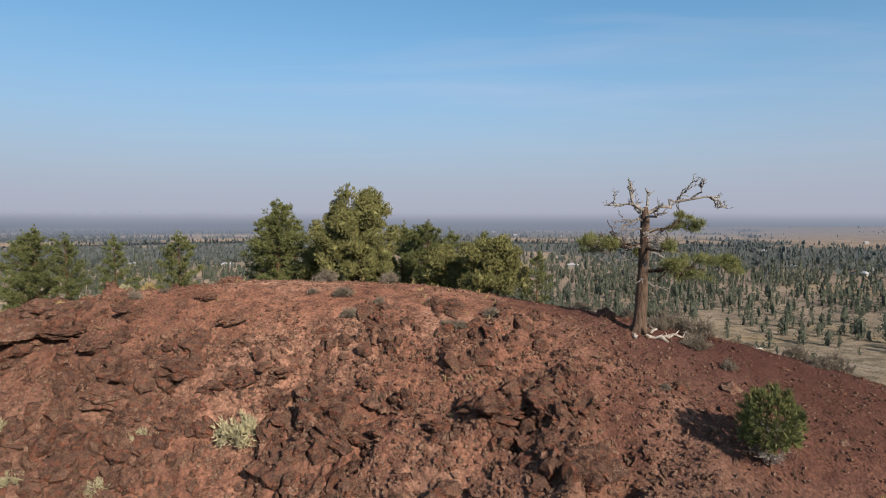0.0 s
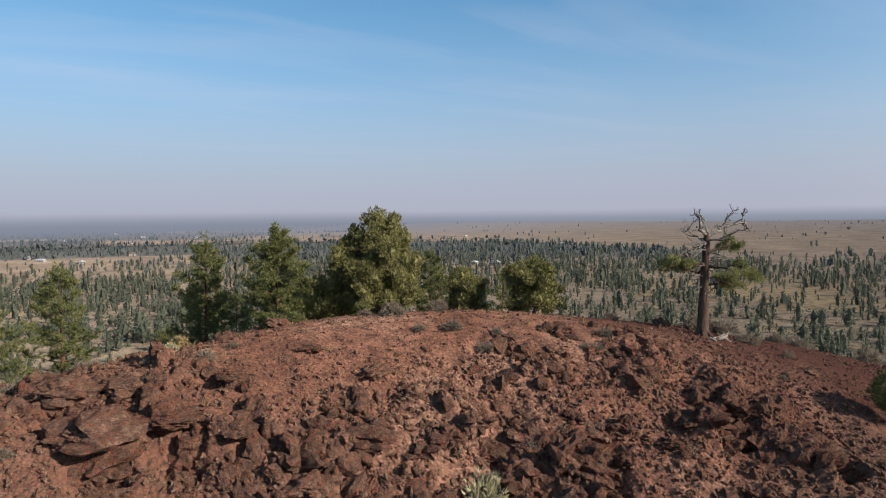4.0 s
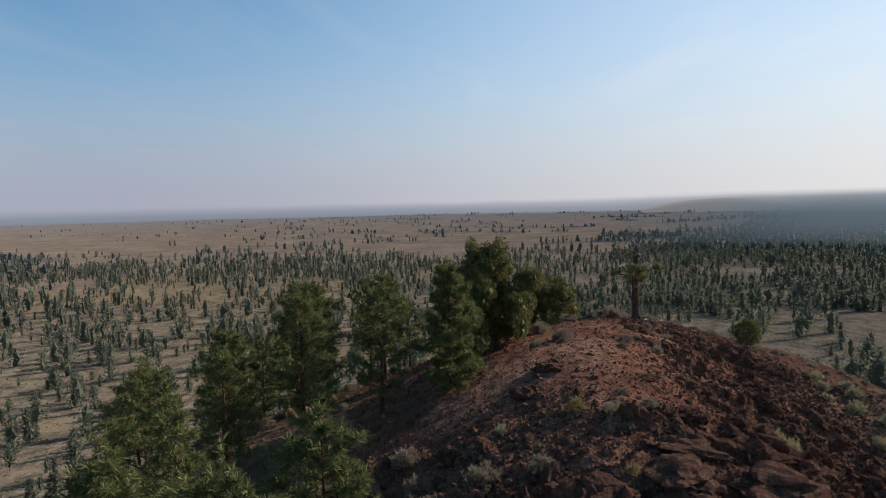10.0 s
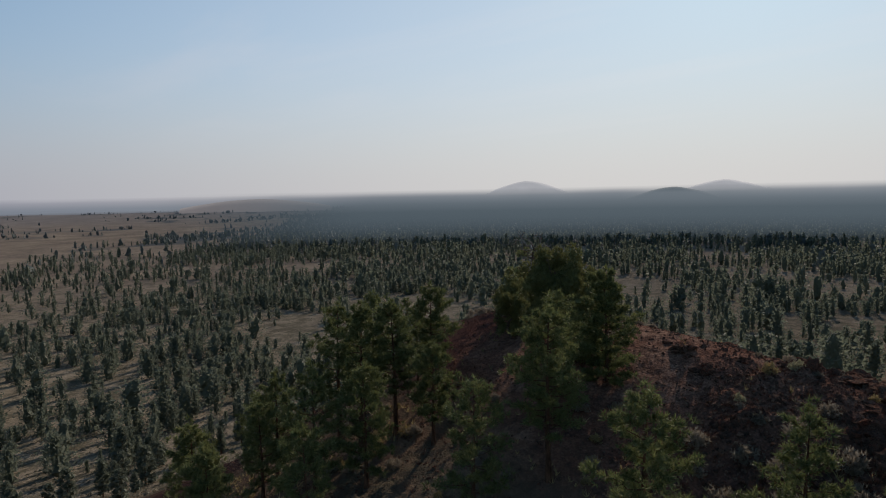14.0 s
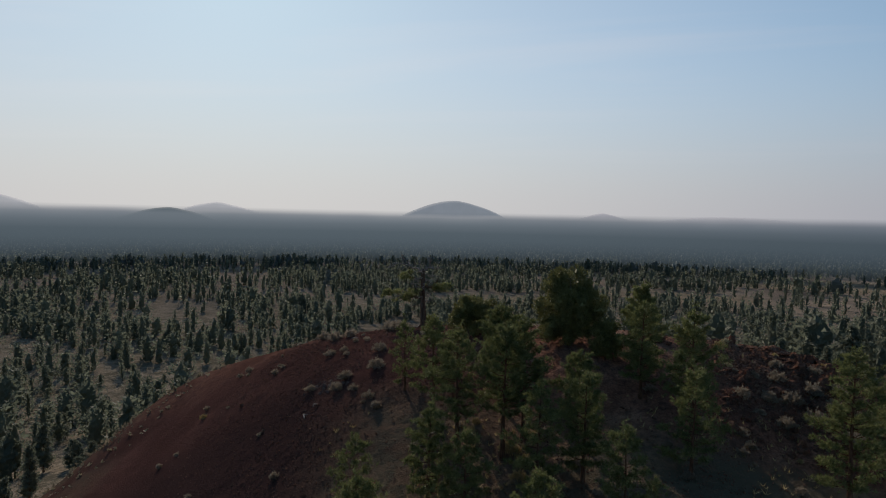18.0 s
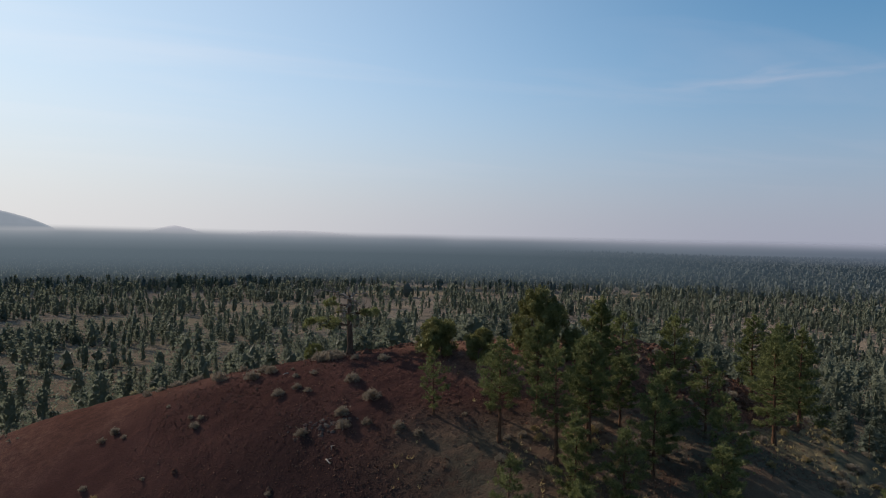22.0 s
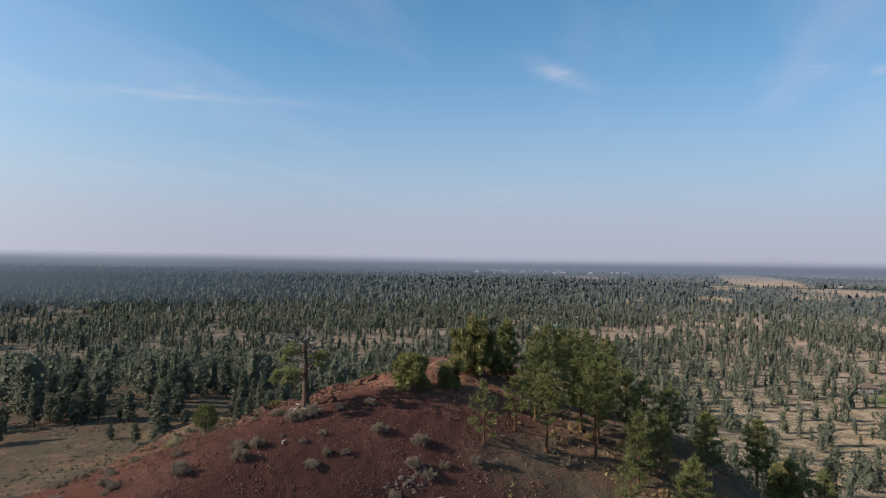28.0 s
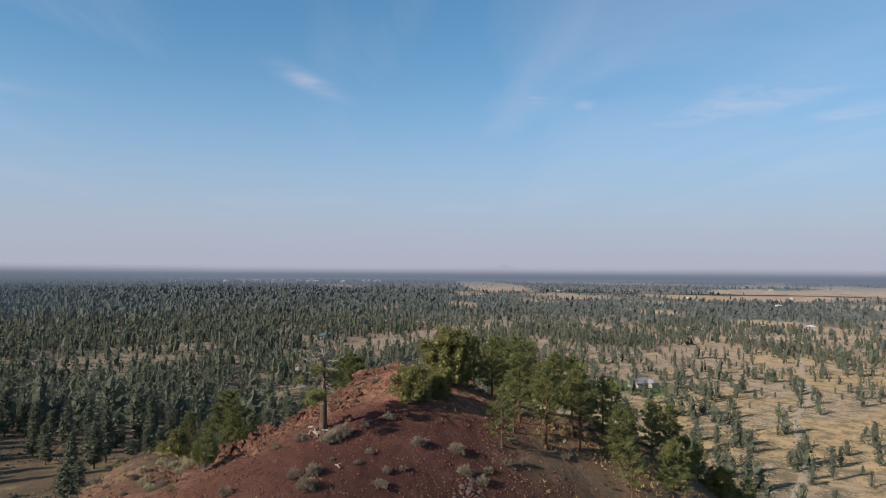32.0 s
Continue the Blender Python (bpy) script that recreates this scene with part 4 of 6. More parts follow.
        limb("dead_branch", GREY_WOOD, h, az, [(reach * 0.5, up * 0.2, 0.08), (reach, up, 0)], r, deep, 0.05)
    # living boughs: height, bearing, reach, rise, half-size of the needle mass
    at, way = [], []
    for h, az, reach, up, ax in (
        (4.1, 184, 2.35, -0.05, (1.25, 0.75, 0.36)), (4.1, 168, 1.4, 0.1, (0.5, 0.5, 0.22)), (4.75, 2, 1.6, 0.35, (0.9, 0.6, 0.36)),
        (2.85, 3, 2.7, 0.2, (1.7, 0.85, 0.48)), (2.9, 345, 1.4, 0.35, (0.7, 0.5, 0.28)), (3.9, 298, 1.8, 0.2, (0.45, 0.45, 0.16)), (3.6, 92, 1.5, 0.2, (0.4, 0.4, 0.15)),
    ):
        tip = limb("living_branch", OLD_BARK, h, az, [(reach * 0.5, up * 0.2 - 0.05, 0), (reach, up, 0)], 0.075, 2, 0.2)
        m = int(200 * ax[0] * ax[1] + 30)
        d = rg.normal(size=(m, 3))
        d /= np.linalg.norm(d, axis=1, keepdims=True)
        tufted = rg.normal(size=(int(9 * ax[0] * ax[1]) + 4, 3))
        tufted *= np.array(ax) * [0.85, 0.85, 0.85] / np.maximum(0.6, np.linalg.norm(tufted, axis=1, keepdims=True))
        spot = tufted[rg.integers(len(tufted), size=m)] + d * 0.38 * np.array(ax) ** 0.5 * rg.uniform(0.3, 1, (m, 1)) * [1, 1, 0.8]
        spot[:, 2] += 0.14 * np.sin(4.2 * spot[:, 0] + az) * np.cos(3.5 * spot[:, 1])
        a = radians(az)
        spot[:, :2] = np.stack([spot[:, 0] * math.cos(a) - spot[:, 1] * math.sin(a), spot[:, 0] * math.sin(a) + spot[:, 1] * math.cos(a)], 1)
        at.append(tip + spot)
        way.append(d * [0.5, 0.5, 0.3] + [0, 0, 0.7])
    at, way = np.concatenate(at), np.concatenate(way)
    crown.blades(at, way, rg.uniform(0.19, 0.33, len(at)), np.full(len(at), 0.026), 16, 0.8, rg)
    part("trunk", trunk.mesh("trunk", OLD_BARK, True), ob, "thick grey-brown plated trunk")
    part("crown", crown.mesh("crown", OLD_NEEDLES), ob, "flat pads of yellow-green needles")
    return tagged(ob, "old half-dead pine with twisted silver branches on the red rim", "tree")


put(old_pine(), 9.1, 30.3, -10, 0.05)


def driftwood(x, y, length, r, turn, seed):
    rg = np.random.default_rng(seed)
    pile = Pile()
    pts = bent((-length / 2, 0, r * 0.6), (length / 2, 0, r * 0.5), rg, 0.06 * length, 7, 0.05)
    pile.tube(pts, r * np.array([0.5, 1.0, 1.1, 0.9, 1.0, 0.7, 0.25]), 7)
    pile.tube([pts[3], pts[3] + [0.12 * length, 0.16 * length, 0.10], pts[3] + [0.2 * length, 0.32 * length, 0.12]], [r * 0.6, r * 0.45, r * 0.15], 5)
    ob = part("fallen_branch", pile.mesh("fallen_branch", PALE_WOOD, True))
    put(ob, x, y, turn)
    tagged(ob, "bleached white dead wood lying at the foot of the old pine", "log", "dead wood")


PALE_WOOD = bark_material("bleached_wood", (0.20, 0.17, 0.14), (0.44, 0.40, 0.35))
for k, (x, y, length, r, turn) in enumerate(((9.7, 29.5, 1.5, 0.08, -20), (10.2, 29.8, 1.1, 0.06, 25), (8.7, 29.3, 0.6, 0.07, 70), (10.8, 30.1, 1.6, 0.05, -5), (9.9, 30.7, 1.0, 0.06, 60), (15.6, 32.2, 0.9, 0.05, 40), (14.8, 45.2, 1.3, 0.06, 100), (14.2, 44.3, 1.0, 0.05, 60))):
    driftwood(x, y, length, r, turn, 700 + k)


# ---- rocks ----
def rock_mesh(name, seed, detail, lump, flat, mat):
    rg = np.random.default_rng(seed)
    bm = bmesh.new()
    bmesh.ops.create_icosphere(bm, subdivisions=detail, radius=1.0)
    o = Vector(rg.uniform(-50, 50, 3))
    for v in bm.verts:
        p = v.co.copy()
        p = p + 0.16 * noise.noise_vector(p * 1.6 + o)
        d = 1 + lump * (abs(noise.noise(p * 1.1 + o)) * 1.5 - 0.35) + 0.55 * lump * (abs(noise.noise(p * 2.7 + o)) - 0.2) + 0.30 * lump * abs(noise.noise(p * 5.5 + o)) + 0.14 * lump * noise.noise(p * 12 + o)
        v.co = p * d
        v.co.z *= flat
    me = bpy.data.meshes.new(name)
    bm.to_mesh(me)
    bm.free()
    me.materials.append(mat)
    return me


ROCKS = [rock_mesh("boulder", 300 + k, 4, 0.75, (0.5, 0.65, 0.8)[k % 3], LAVA if k % 3 else SCORIA) for k in range(9)]
SMALL = [rock_mesh("rock", 340 + k, 2, 0.7, (0.65, 0.85)[k % 2], SCORIA if k % 2 else LAVA) for k in range(8)]


def rock(name, me, x, y, size, sink, rg, label):
    ob = new(name, me)
    x, y, z = (float(c[0]) for c in crust(np.array([x]), np.array([y])))
    ob.matrix_basis = pose(x, y, z - sink * size, rg.uniform(-25, 25), rg.uniform(-25, 25), rg.uniform(0, 360)) @ Matrix.Diagonal((size * rg.uniform(0.8, 1.3), size * rg.uniform(0.8, 1.2), size * rg.uniform(0.75, 1.1), 1))
    return tagged(ob, label, "rock", "rocks on the hill")


rg = np.random.default_rng(31)
for x, y, size in ((-20.6, 31.6, 1.2), (-19.0, 32.3, 0.9), (-14.4, 29.6, 1.15), (-15.6, 31.8, 0.7), (-11.6, 30.9, 0.8), (-12.2, 29.5, 0.7), (-4.6, 27.4, 0.85), (-4.0, 26.6, 0.8), (-3.2, 26.2, 0.75), (-5.4, 27.9, 0.6), (1.6, 24.8, 0.8), (3.0, 24.4, 0.6), (4.9, 22.0, 0.7), (3.6, 22.9, 0.7), (-14.6, 39.4, 0.75), (-13.6, 34.0, 0.6), (-17.0, 34.6, 0.7), (-18.8, 35.2, 0.8), (-21.4, 34.4, 0.9), (-22.6, 37.0, 0.9), (-12.4, 25.4, 0.6), (-8.6, 28.8, 0.6), (-20.6, 40.6, 0.6), (-0.4, 32.4, 0.55), (-9.3, 30.6, 0.5), (-4.9, 26.2, 0.7), (-4.4, 25.6, 0.65), (-3.6, 25.0, 0.6), (-2.6, 25.4, 0.6), (2.2, 24.0, 0.6), (5.6, 21.4, 0.6), (4.2, 21.6, 0.65), (-13.2, 30.2, 0.8), (-11.0, 29.8, 0.6), (-10.0, 28.6, 0.6), (-17.6, 31.4, 0.8), (-7.4, 28.2, 0.6)):
    rock("boulder", ROCKS[int(rg.integers(9))], x, y, size, 0.5, rg, "dark brown lava boulder bedded in the red slope")
LEDGES = [rock_mesh("boulder", 380 + k, 4, 0.55, (0.40, 0.34, 0.48)[k % 3], LAVA if k % 2 else SCORIA) for k in range(6)]


def ledge(k, x, y, size, out, turn, rg):
    """A slab bedded in the slope, its outer edge hanging free."""
    ob = new("boulder", LEDGES[k % 6])
    dx, dy = x - HUB[0], y - HUB[1]
    r = math.hypot(dx, dy)
    px, py = x + out * dx / r, y + out * dy / r
    z = float(lie(np.array([x]), np.array([y]))[0])
    ob.matrix_basis = pose(px, py, z + 0.10 * size, rg.uniform(-6, 6), rg.uniform(-6, 6), turn) @ Matrix.Diagonal((size, size * rg.uniform(0.75, 0.95), size * rg.uniform(0.8, 1.0), 1))
    return tagged(ob, "flat brown lava slab jutting from the red slope", "rock", "rocks on the hill")


for k, (x, y, size, out) in enumerate(((-20.2, 31.9, 1.35, 0.5), (-18.2, 31.8, 1.15, 0.5), (-14.2, 28.5, 1.05, 0.35), (-16.1, 30.9, 0.75, 0.3), (-19.3, 34.2, 0.9, 0.3), (-11.6, 29.5, 0.9, 0.4), (-21.0, 35.0, 1.1, 0.5), (-12.0, 34.2, 0.6, 0.3), (-10.0, 32.0, 0.6, 0.3), (-15.6, 33.4, 0.7, 0.3), (-7.1, 28.8, 0.65, 0.3), (0.3, 32.2, 0.75, 0.0), (-17.1, 26.9, 0.6, 0.2), (-21.9, 37.4, 0.9, 0.4), (5.2, 21.9, 0.7, 0.4))):
    ledge(k, x, y, size, out, rg.uniform(0, 360), rg)
for x, y, size in ((-3.2, 27.4, 0.5), (-2.6, 26.8, 0.6), (-2.3, 25.5, 0.6), (-1.5, 26.3, 0.55), (-3.3, 25.8, 0.5), (2.7, 25.0, 0.55), (3.7, 24.6, 0.6), (5.3, 24.6, 0.55), (-0.3, 24.9, 0.45), (1.0, 25.4, 0.5), (-12.3, 25.9, 0.6), (-11.1, 26.9, 0.5), (-4.4, 26.1, 0.45), (4.6, 21.4, 0.6), (5.9, 21.1, 0.5), (-12.2, 38.6, 0.75)):
    rock("boulder", ROCKS[int(rg.integers(9))], x, y, size, 0.15, rg, "knobbly dark lava boulder standing out of the red face")
n = 0
while n < 70:
    x, y = rg.uniform(-34, 10), rg.uniform(14, 46)
    if rg.uniform() < float(crag(np.array([x]), np.array([y]))[0]) * (0.35 + 0.65 * float(smooth(-0.1, 0.25, fbm(np.array([x / 4]), np.array([y / 4]), 2, 91))[0])):
        rock("boulder", ROCKS[int(rg.integers(9))], x, y, 0.22 + 0.5 * rg.uniform() ** 2.6, 0.62, rg, "rough dark lava boulder on the broken face")
        n += 1
n = 0
while n < 110:
    x, y = rg.uniform(-30, 26), rg.uniform(16, 56)
    if rg.uniform() < 0.25 + 0.75 * float(crag(np.array([x]), np.array([y]))[0]):
        rock("rock", SMALL[int(rg.integers(8))], x, y, 0.13 + 0.22 * rg.uniform() ** 2, 0.3, rg, "small rough red-brown cinder rock")
        n += 1


GREY = [rock_mesh("rock", 360 + k, 2, 0.7, 0.7, GREY_LAVA) for k in range(4)]
for k in range(46):
    f = rg.uniform(0, 1)
    rock("rock", GREY[k % 4], 12.6 + 4.6 * f + 0.45 * rg.normal(), 42.6 - 2.3 * f + 0.45 * rg.normal(), 0.09 + 0.2 * rg.uniform() ** 2, 0.3, rg, "pale grey lava rock in a streak down the maroon slope")


def strewn(name, kinds, x, y, size, sink, mat, label, rg, smooth_faces=False):
    """Many stones as one mesh, each turned and stretched its own way."""
    pick = rg.integers(0, len(kinds), len(x))
    x, y, z = crust(x, y)
    V, F, k = [], [], 0
    for s, (bv, bf) in enumerate(kinds):
        w = pick == s
        n = int(w.sum())
        v = bv[None] * size[w][:, None, None] * rg.uniform(0.7, 1.3, (n, 1, 3))
        q = rg.normal(size=(n, 4))
        q /= np.linalg.norm(q, axis=1, keepdims=True)
        c, t = q[:, None, :1], np.repeat(q[:, None, 1:], len(bv), 1)
        v = v + 2 * np.cross(t, np.cross(t, v) + c * v)
        v = v + np.stack([x[w], y[w], z[w] - sink * size[w]], 1)[:, None]
        V.append(v.reshape(-1, 3))
        F.append((bf[None] + k + len(bv) * np.arange(n)[:, None, None]).reshape(-1, 3))
        k += n * len(bv)
    tagged(part(name, mesh(name, np.concatenate(V), [np.concatenate(F)], mat, smooth_faces)), label, "stones", kind="stuff")


def stone_shape(seed, detail, lump):
    me = rock_mesh("stone", seed, detail, lump, 0.85, SCORIA)
    v, f = np.zeros(3 * len(me.vertices), np.float32), np.zeros(3 * len(me.polygons), np.int32)
    me.vertices.foreach_get("co", v)
    me.polygons.foreach_get("vertices", f)
    bpy.data.meshes.remove(me)
    return v.reshape(-1, 3).astype(float), f.reshape(-1, 3)


def stones():
    """Loose cinders and clinker, too many to count."""
    rg = np.random.default_rng(33)
    bv = np.array([(1, 0.2, 0), (0.1, 1, 0.1), (-1, 0.1, -0.1), (0, -1, 0), (0.15, 0.1, 0.8), (0, 0, -0.6)], float)
    chips = [(bv * rg.uniform(0.6, 1.25, (6, 1)), OCTA_FACES) for _ in range(8)]
    n = 330000
    x, y = rg.uniform(-36, 34, n), rg.uniform(6, 60, n)
    m = crag(x, y)
    r = np.hypot(x - HUB[0], y - HUB[1])
    keep = rg.uniform(size=n) < (0.07 + 0.30 * m + 0.16 * smooth(0.0, 0.3, fbm(x / 5, y / 5, 3, 95)) + 0.06 * smooth(6, -2, x) * smooth(22, 14, r)) * smooth(36, 24, r)
    x, y, m = x[keep], y[keep], m[keep]
    n = len(x)
    strewn("loose_stones", chips, x, y, (0.028 + 0.085 * rg.uniform(size=n) ** 3.0) * (1 + 0.8 * m), -0.25, SCORIA, "loose red-brown cinders strewn over the slopes", rg)
    # clinker bedded in ribs down the broken faces
    n = 60000
    x, y = rg.uniform(-40, 14, n), rg.uniform(10, 52, n)
    m = crag(x, y)
    rib = ribs(x, y)
    keep = rg.uniform(size=n) < m * (0.06 + 0.94 * rib) * 0.42
    x, y, rib = x[keep], y[keep], rib[keep]
    size = (0.07 + 0.36 * rg.uniform(size=len(x)) ** 2.8) * (0.7 + 0.5 * rib)
    big = size > 0.17
    lumps = [stone_shape(900 + k, 1, 0.7) for k in range(8)]
    blocks = [stone_shape(920 + k, 2, 0.75) for k in range(10)]
    strewn("clinker", lumps, x[~big], y[~big], size[~big], 0.15, LAVA, "rough brown clinker bedded in the broken slope", rg)
    strewn("clinker_blocks", blocks, x[big], y[big], size[big], 0.25, LAVA, "knobbly dark lava blocks crowding the broken slope", rg)


stones()


# ---- bushes and grass of the hill ----
TWIG = bark_material("bush_twigs", (0.10, 0.082, 0.066), (0.26, 0.22, 0.18))


def bush(name, seed, leaf, label, twiggy=0.5):
    rg = np.random.default_rng(seed)
    ob = empty(name)
    stems, crown = Pile(), Pile()
    n = 46
    d = rg.normal(size=(n, 3))
    d[:, 2] = np.abs(d[:, 2]) * 0.9 + 0.15
    d /= np.linalg.norm(d, axis=1, keepdims=True)
    tips = d * np.array([1.0, 1.0, 0.85]) * rg.uniform(0.7, 1.08, (n, 1))
    for t in tips[: int(12 + 26 * twiggy)]:
        stems.tube(bent((0, 0, -0.1), t * 1.02, rg, 0.03, 4), [0.035, 0.022, 0.014, 0.006], 3)
    at = np.repeat(tips, 7, 0) * rg.uniform(0.55, 1.0, (7 * n, 1)) + rg.normal(size=(7 * n, 3)) * 0.10
    at[:, 2] = np.maximum(at[:, 2], 0.03)
    crown.blades(at, np.repeat(d, 7, 0) + [0, 0, 0.3], np.full(len(at), 0.24), np.full(len(at), 0.05), 6, 0.55, rg)
    tagged(part("twigs", stems.mesh("twigs", TWIG), ob), kind="stuff")
    part("foliage", crown.mesh("foliage", leaf), ob)
    return tagged(ob, label, "bush", "bushes on the hill")


SAGE_BUSH = [bush("sagebrush", 400 + k, SAGE, "grey rounded sagebrush on the red cinders") for k in range(4)]
GOLD_BUSH = [bush("rabbitbrush", 410 + k, YELLOW, "pale yellow-green rabbitbrush among the rocks", 0.3) for k in range(2)]
STRAW_BUSH = [bush("dry_bush", 420 + k, STRAW, "dry straw-coloured bush on the slope", 0.7) for k in range(2)]
first = {}


def plant(kinds, x, y, s, rg):
    s *= 1.08
    proto = kinds[int(rg.integers(len(kinds)))]
    m = pose(x, y, height(x, y) - 0.02, 0, 0, rg.uniform(0, 360)) @ Matrix.Diagonal((s, s, s * rg.uniform(1.0, 1.35), 1))
    if proto.name not in first:
        first[proto.name] = True
        proto.matrix_basis = m
        return proto
    ob = copy_thing(proto, Matrix.Identity(4))
    ob.matrix_basis = m
    return ob


rg = np.random.default_rng(41)
for x, y, s in ((17.2, 29.4, 0.62), (16.7, 30.7, 0.55), (12.3, 31.2, 0.85), (11.2, 32.2, 0.75), (10.2, 41.3, 0.72), (12.8, 41.7, 0.62), (16.8, 35.4, 0.58), (11.0, 38.2, 0.66), (18.4, 30.4, 0.66), (21.0, 27.4, 0.7), (15.3, 35.8, 0.4), (14.6, 37.0, 0.36), (15.0, 33.6, 0.3), (7.4, 35.6, 0.55), (13.0, 43.1, 0.55), (16.0, 41.6, 0.5), (8.3, 47.0, 0.4), (18.6, 25.0, 0.45), (22.6, 22.2, 0.5), (24.6, 20.0, 0.6), (9.6, 33.8, 0.4), (13.6, 34.4, 0.35), (-4.6, 31.9, 0.42), (0.2, 30.2, 0.36), (0.8, 30.0, 0.36), (-5.2, 33.8, 0.5), (-6.8, 34.2, 0.3), (-3.2, 32.8, 0.28), (-6.6, 37.4, 0.6), (-3.2, 38.4, 0.6), (11.2, 28.9, 0.6), (10.4, 31.6, 0.5)):
    plant(SAGE_BUSH, x, y, s, rg)
for x, y, s in ((-22.6, 41.7, 0.8), (-23.6, 43.0, 0.7), (-21.0, 43.4, 0.75), (-24.4, 41.0, 0.7), (-20.4, 41.4, 0.6), (-22.0, 44.8, 0.8), (-19.4, 43.8, 0.6), (-25.4, 43.6, 0.7), (-18.6, 41.8, 0.5), (-20.8, 39.4, 0.5), (-23.6, 38.8, 0.6), (-17.4, 44.6, 0.6), (-19.8, 46.2, 0.6), (-24.0, 46.0, 0.7)):
    plant(SAGE_BUSH, x, y, s, rg)
for x, y, s in ((-8.4, 26.6, 0.95), (-12.1, 26.4, 0.75), (-17.7, 36.4, 0.4), (-17.2, 40.8, 0.3), (-13.3, 24.6, 0.5), (-18.6, 26.6, 0.6), (27.0, 17.0, 0.5), (28.8, 15.4, 0.4), (-15.2, 24.0, 0.6), (-16.8, 25.2, 0.5), (-20.2, 25.0, 0.6), (-21.6, 27.2, 0.5), (-23.0, 26.0, 0.6), (-18.2, 22.8, 0.6), (-14.0, 21.6, 0.5), (-24.6, 28.2, 0.5), (-10.2, 23.0, 0.5), (-25.6, 30.4, 0.5), (2.5, 17.3, 0.6), (0.6, 16.2, 0.55), (4.4, 16.4, 0.6), (6.0, 17.8, 0.5), (-1.6, 18.0, 0.5), (1.6, 14.6, 0.6), (7.6, 15.4, 0.5), (-3.6, 16.0, 0.55), (4.0, 13.8, 0.5), (9.6, 16.6, 0.5), (-6.0, 17.6, 0.5), (3.2, 18.8, 0.4)):
    plant(GOLD_BUSH, x, y, s, rg)
n = 0
while n < 280:
    x, y = rg.uniform(-36, 34), rg.uniform(4, 66)
    r = math.hypot(x - HUB[0], y - HUB[1])
    if r > 36 or float(crag(np.array([x]), np.array([y]))[0]) > 0.6 and rg.uniform() < 0.8:
        continue
    if x > 3 and 28 < y and rg.uniform() < 0.72:
        continue
    if rg.uniform() < (0.8 if (x < -16 and y > 34) or r > 24 else (0.6 if y > 43 else 0.16)):
        plant(STRAW_BUSH if rg.uniform() < (0.05 if x > 3 else 0.3) else SAGE_BUSH, x, y, rg.uniform(0.18, 0.5), rg)
        n += 1


def tufts(name, n, box, chance, leaf, length, width, count, label, seed):
    rg = np.random.default_rng(seed)
    x, y = rg.uniform(box[0], box[2], n), rg.uniform(box[1], box[3], n)
    keep = rg.uniform(size=n) < chance(x, y)
    x, y = x[keep], y[keep]
    at = np.stack([x, y, land(x, y)], 1)
    pile = Pile()
    pile.blades(at, np.tile([[0, 0, 1.0]], (len(at), 1)), rg.uniform(0.6, 1.3, len(at)) * length, np.full(len(at), width), count, 0.5, rg)
    tagged(part(name, pile.mesh(name, leaf)), label, "grass", kind="stuff")


def grassy(x, y):
    r = np.hypot(x - HUB[0], y - HUB[1])
    az = np.degrees(np.arctan2(x - HUB[0], y - HUB[1])) % 360
    sw = smooth(19, 25, r) * smooth(205, 220, az) * smooth(300, 280, az)
    low = smooth(20, 16, y) * smooth(-22, -14, x) * smooth(16, 10, x)
    ridge = smooth(26, 27, r) * smooth(286, 292, az) * smooth(322, 316, az)
    flank = smooth(34, 40, r) * smooth(150, 165, az) * smooth(270, 250, az)
    return (0.08 * smooth(6, 0, x) + 0.75 * smooth(44, 50, y) * smooth(12, 6, x) + 0.9 * np.maximum(np.maximum(sw, ridge), np.maximum(low, flank))) * smooth(70, 50, r) * smooth(-0.2, 0.3, fbm(x / 6, y / 6, 3, 97))


tufts("dry_grass", 46000, (-62, -35, 50, 100), grassy, STRAW, 0.34, 0.05, 7, "dry straw-coloured grass tufts", 51)


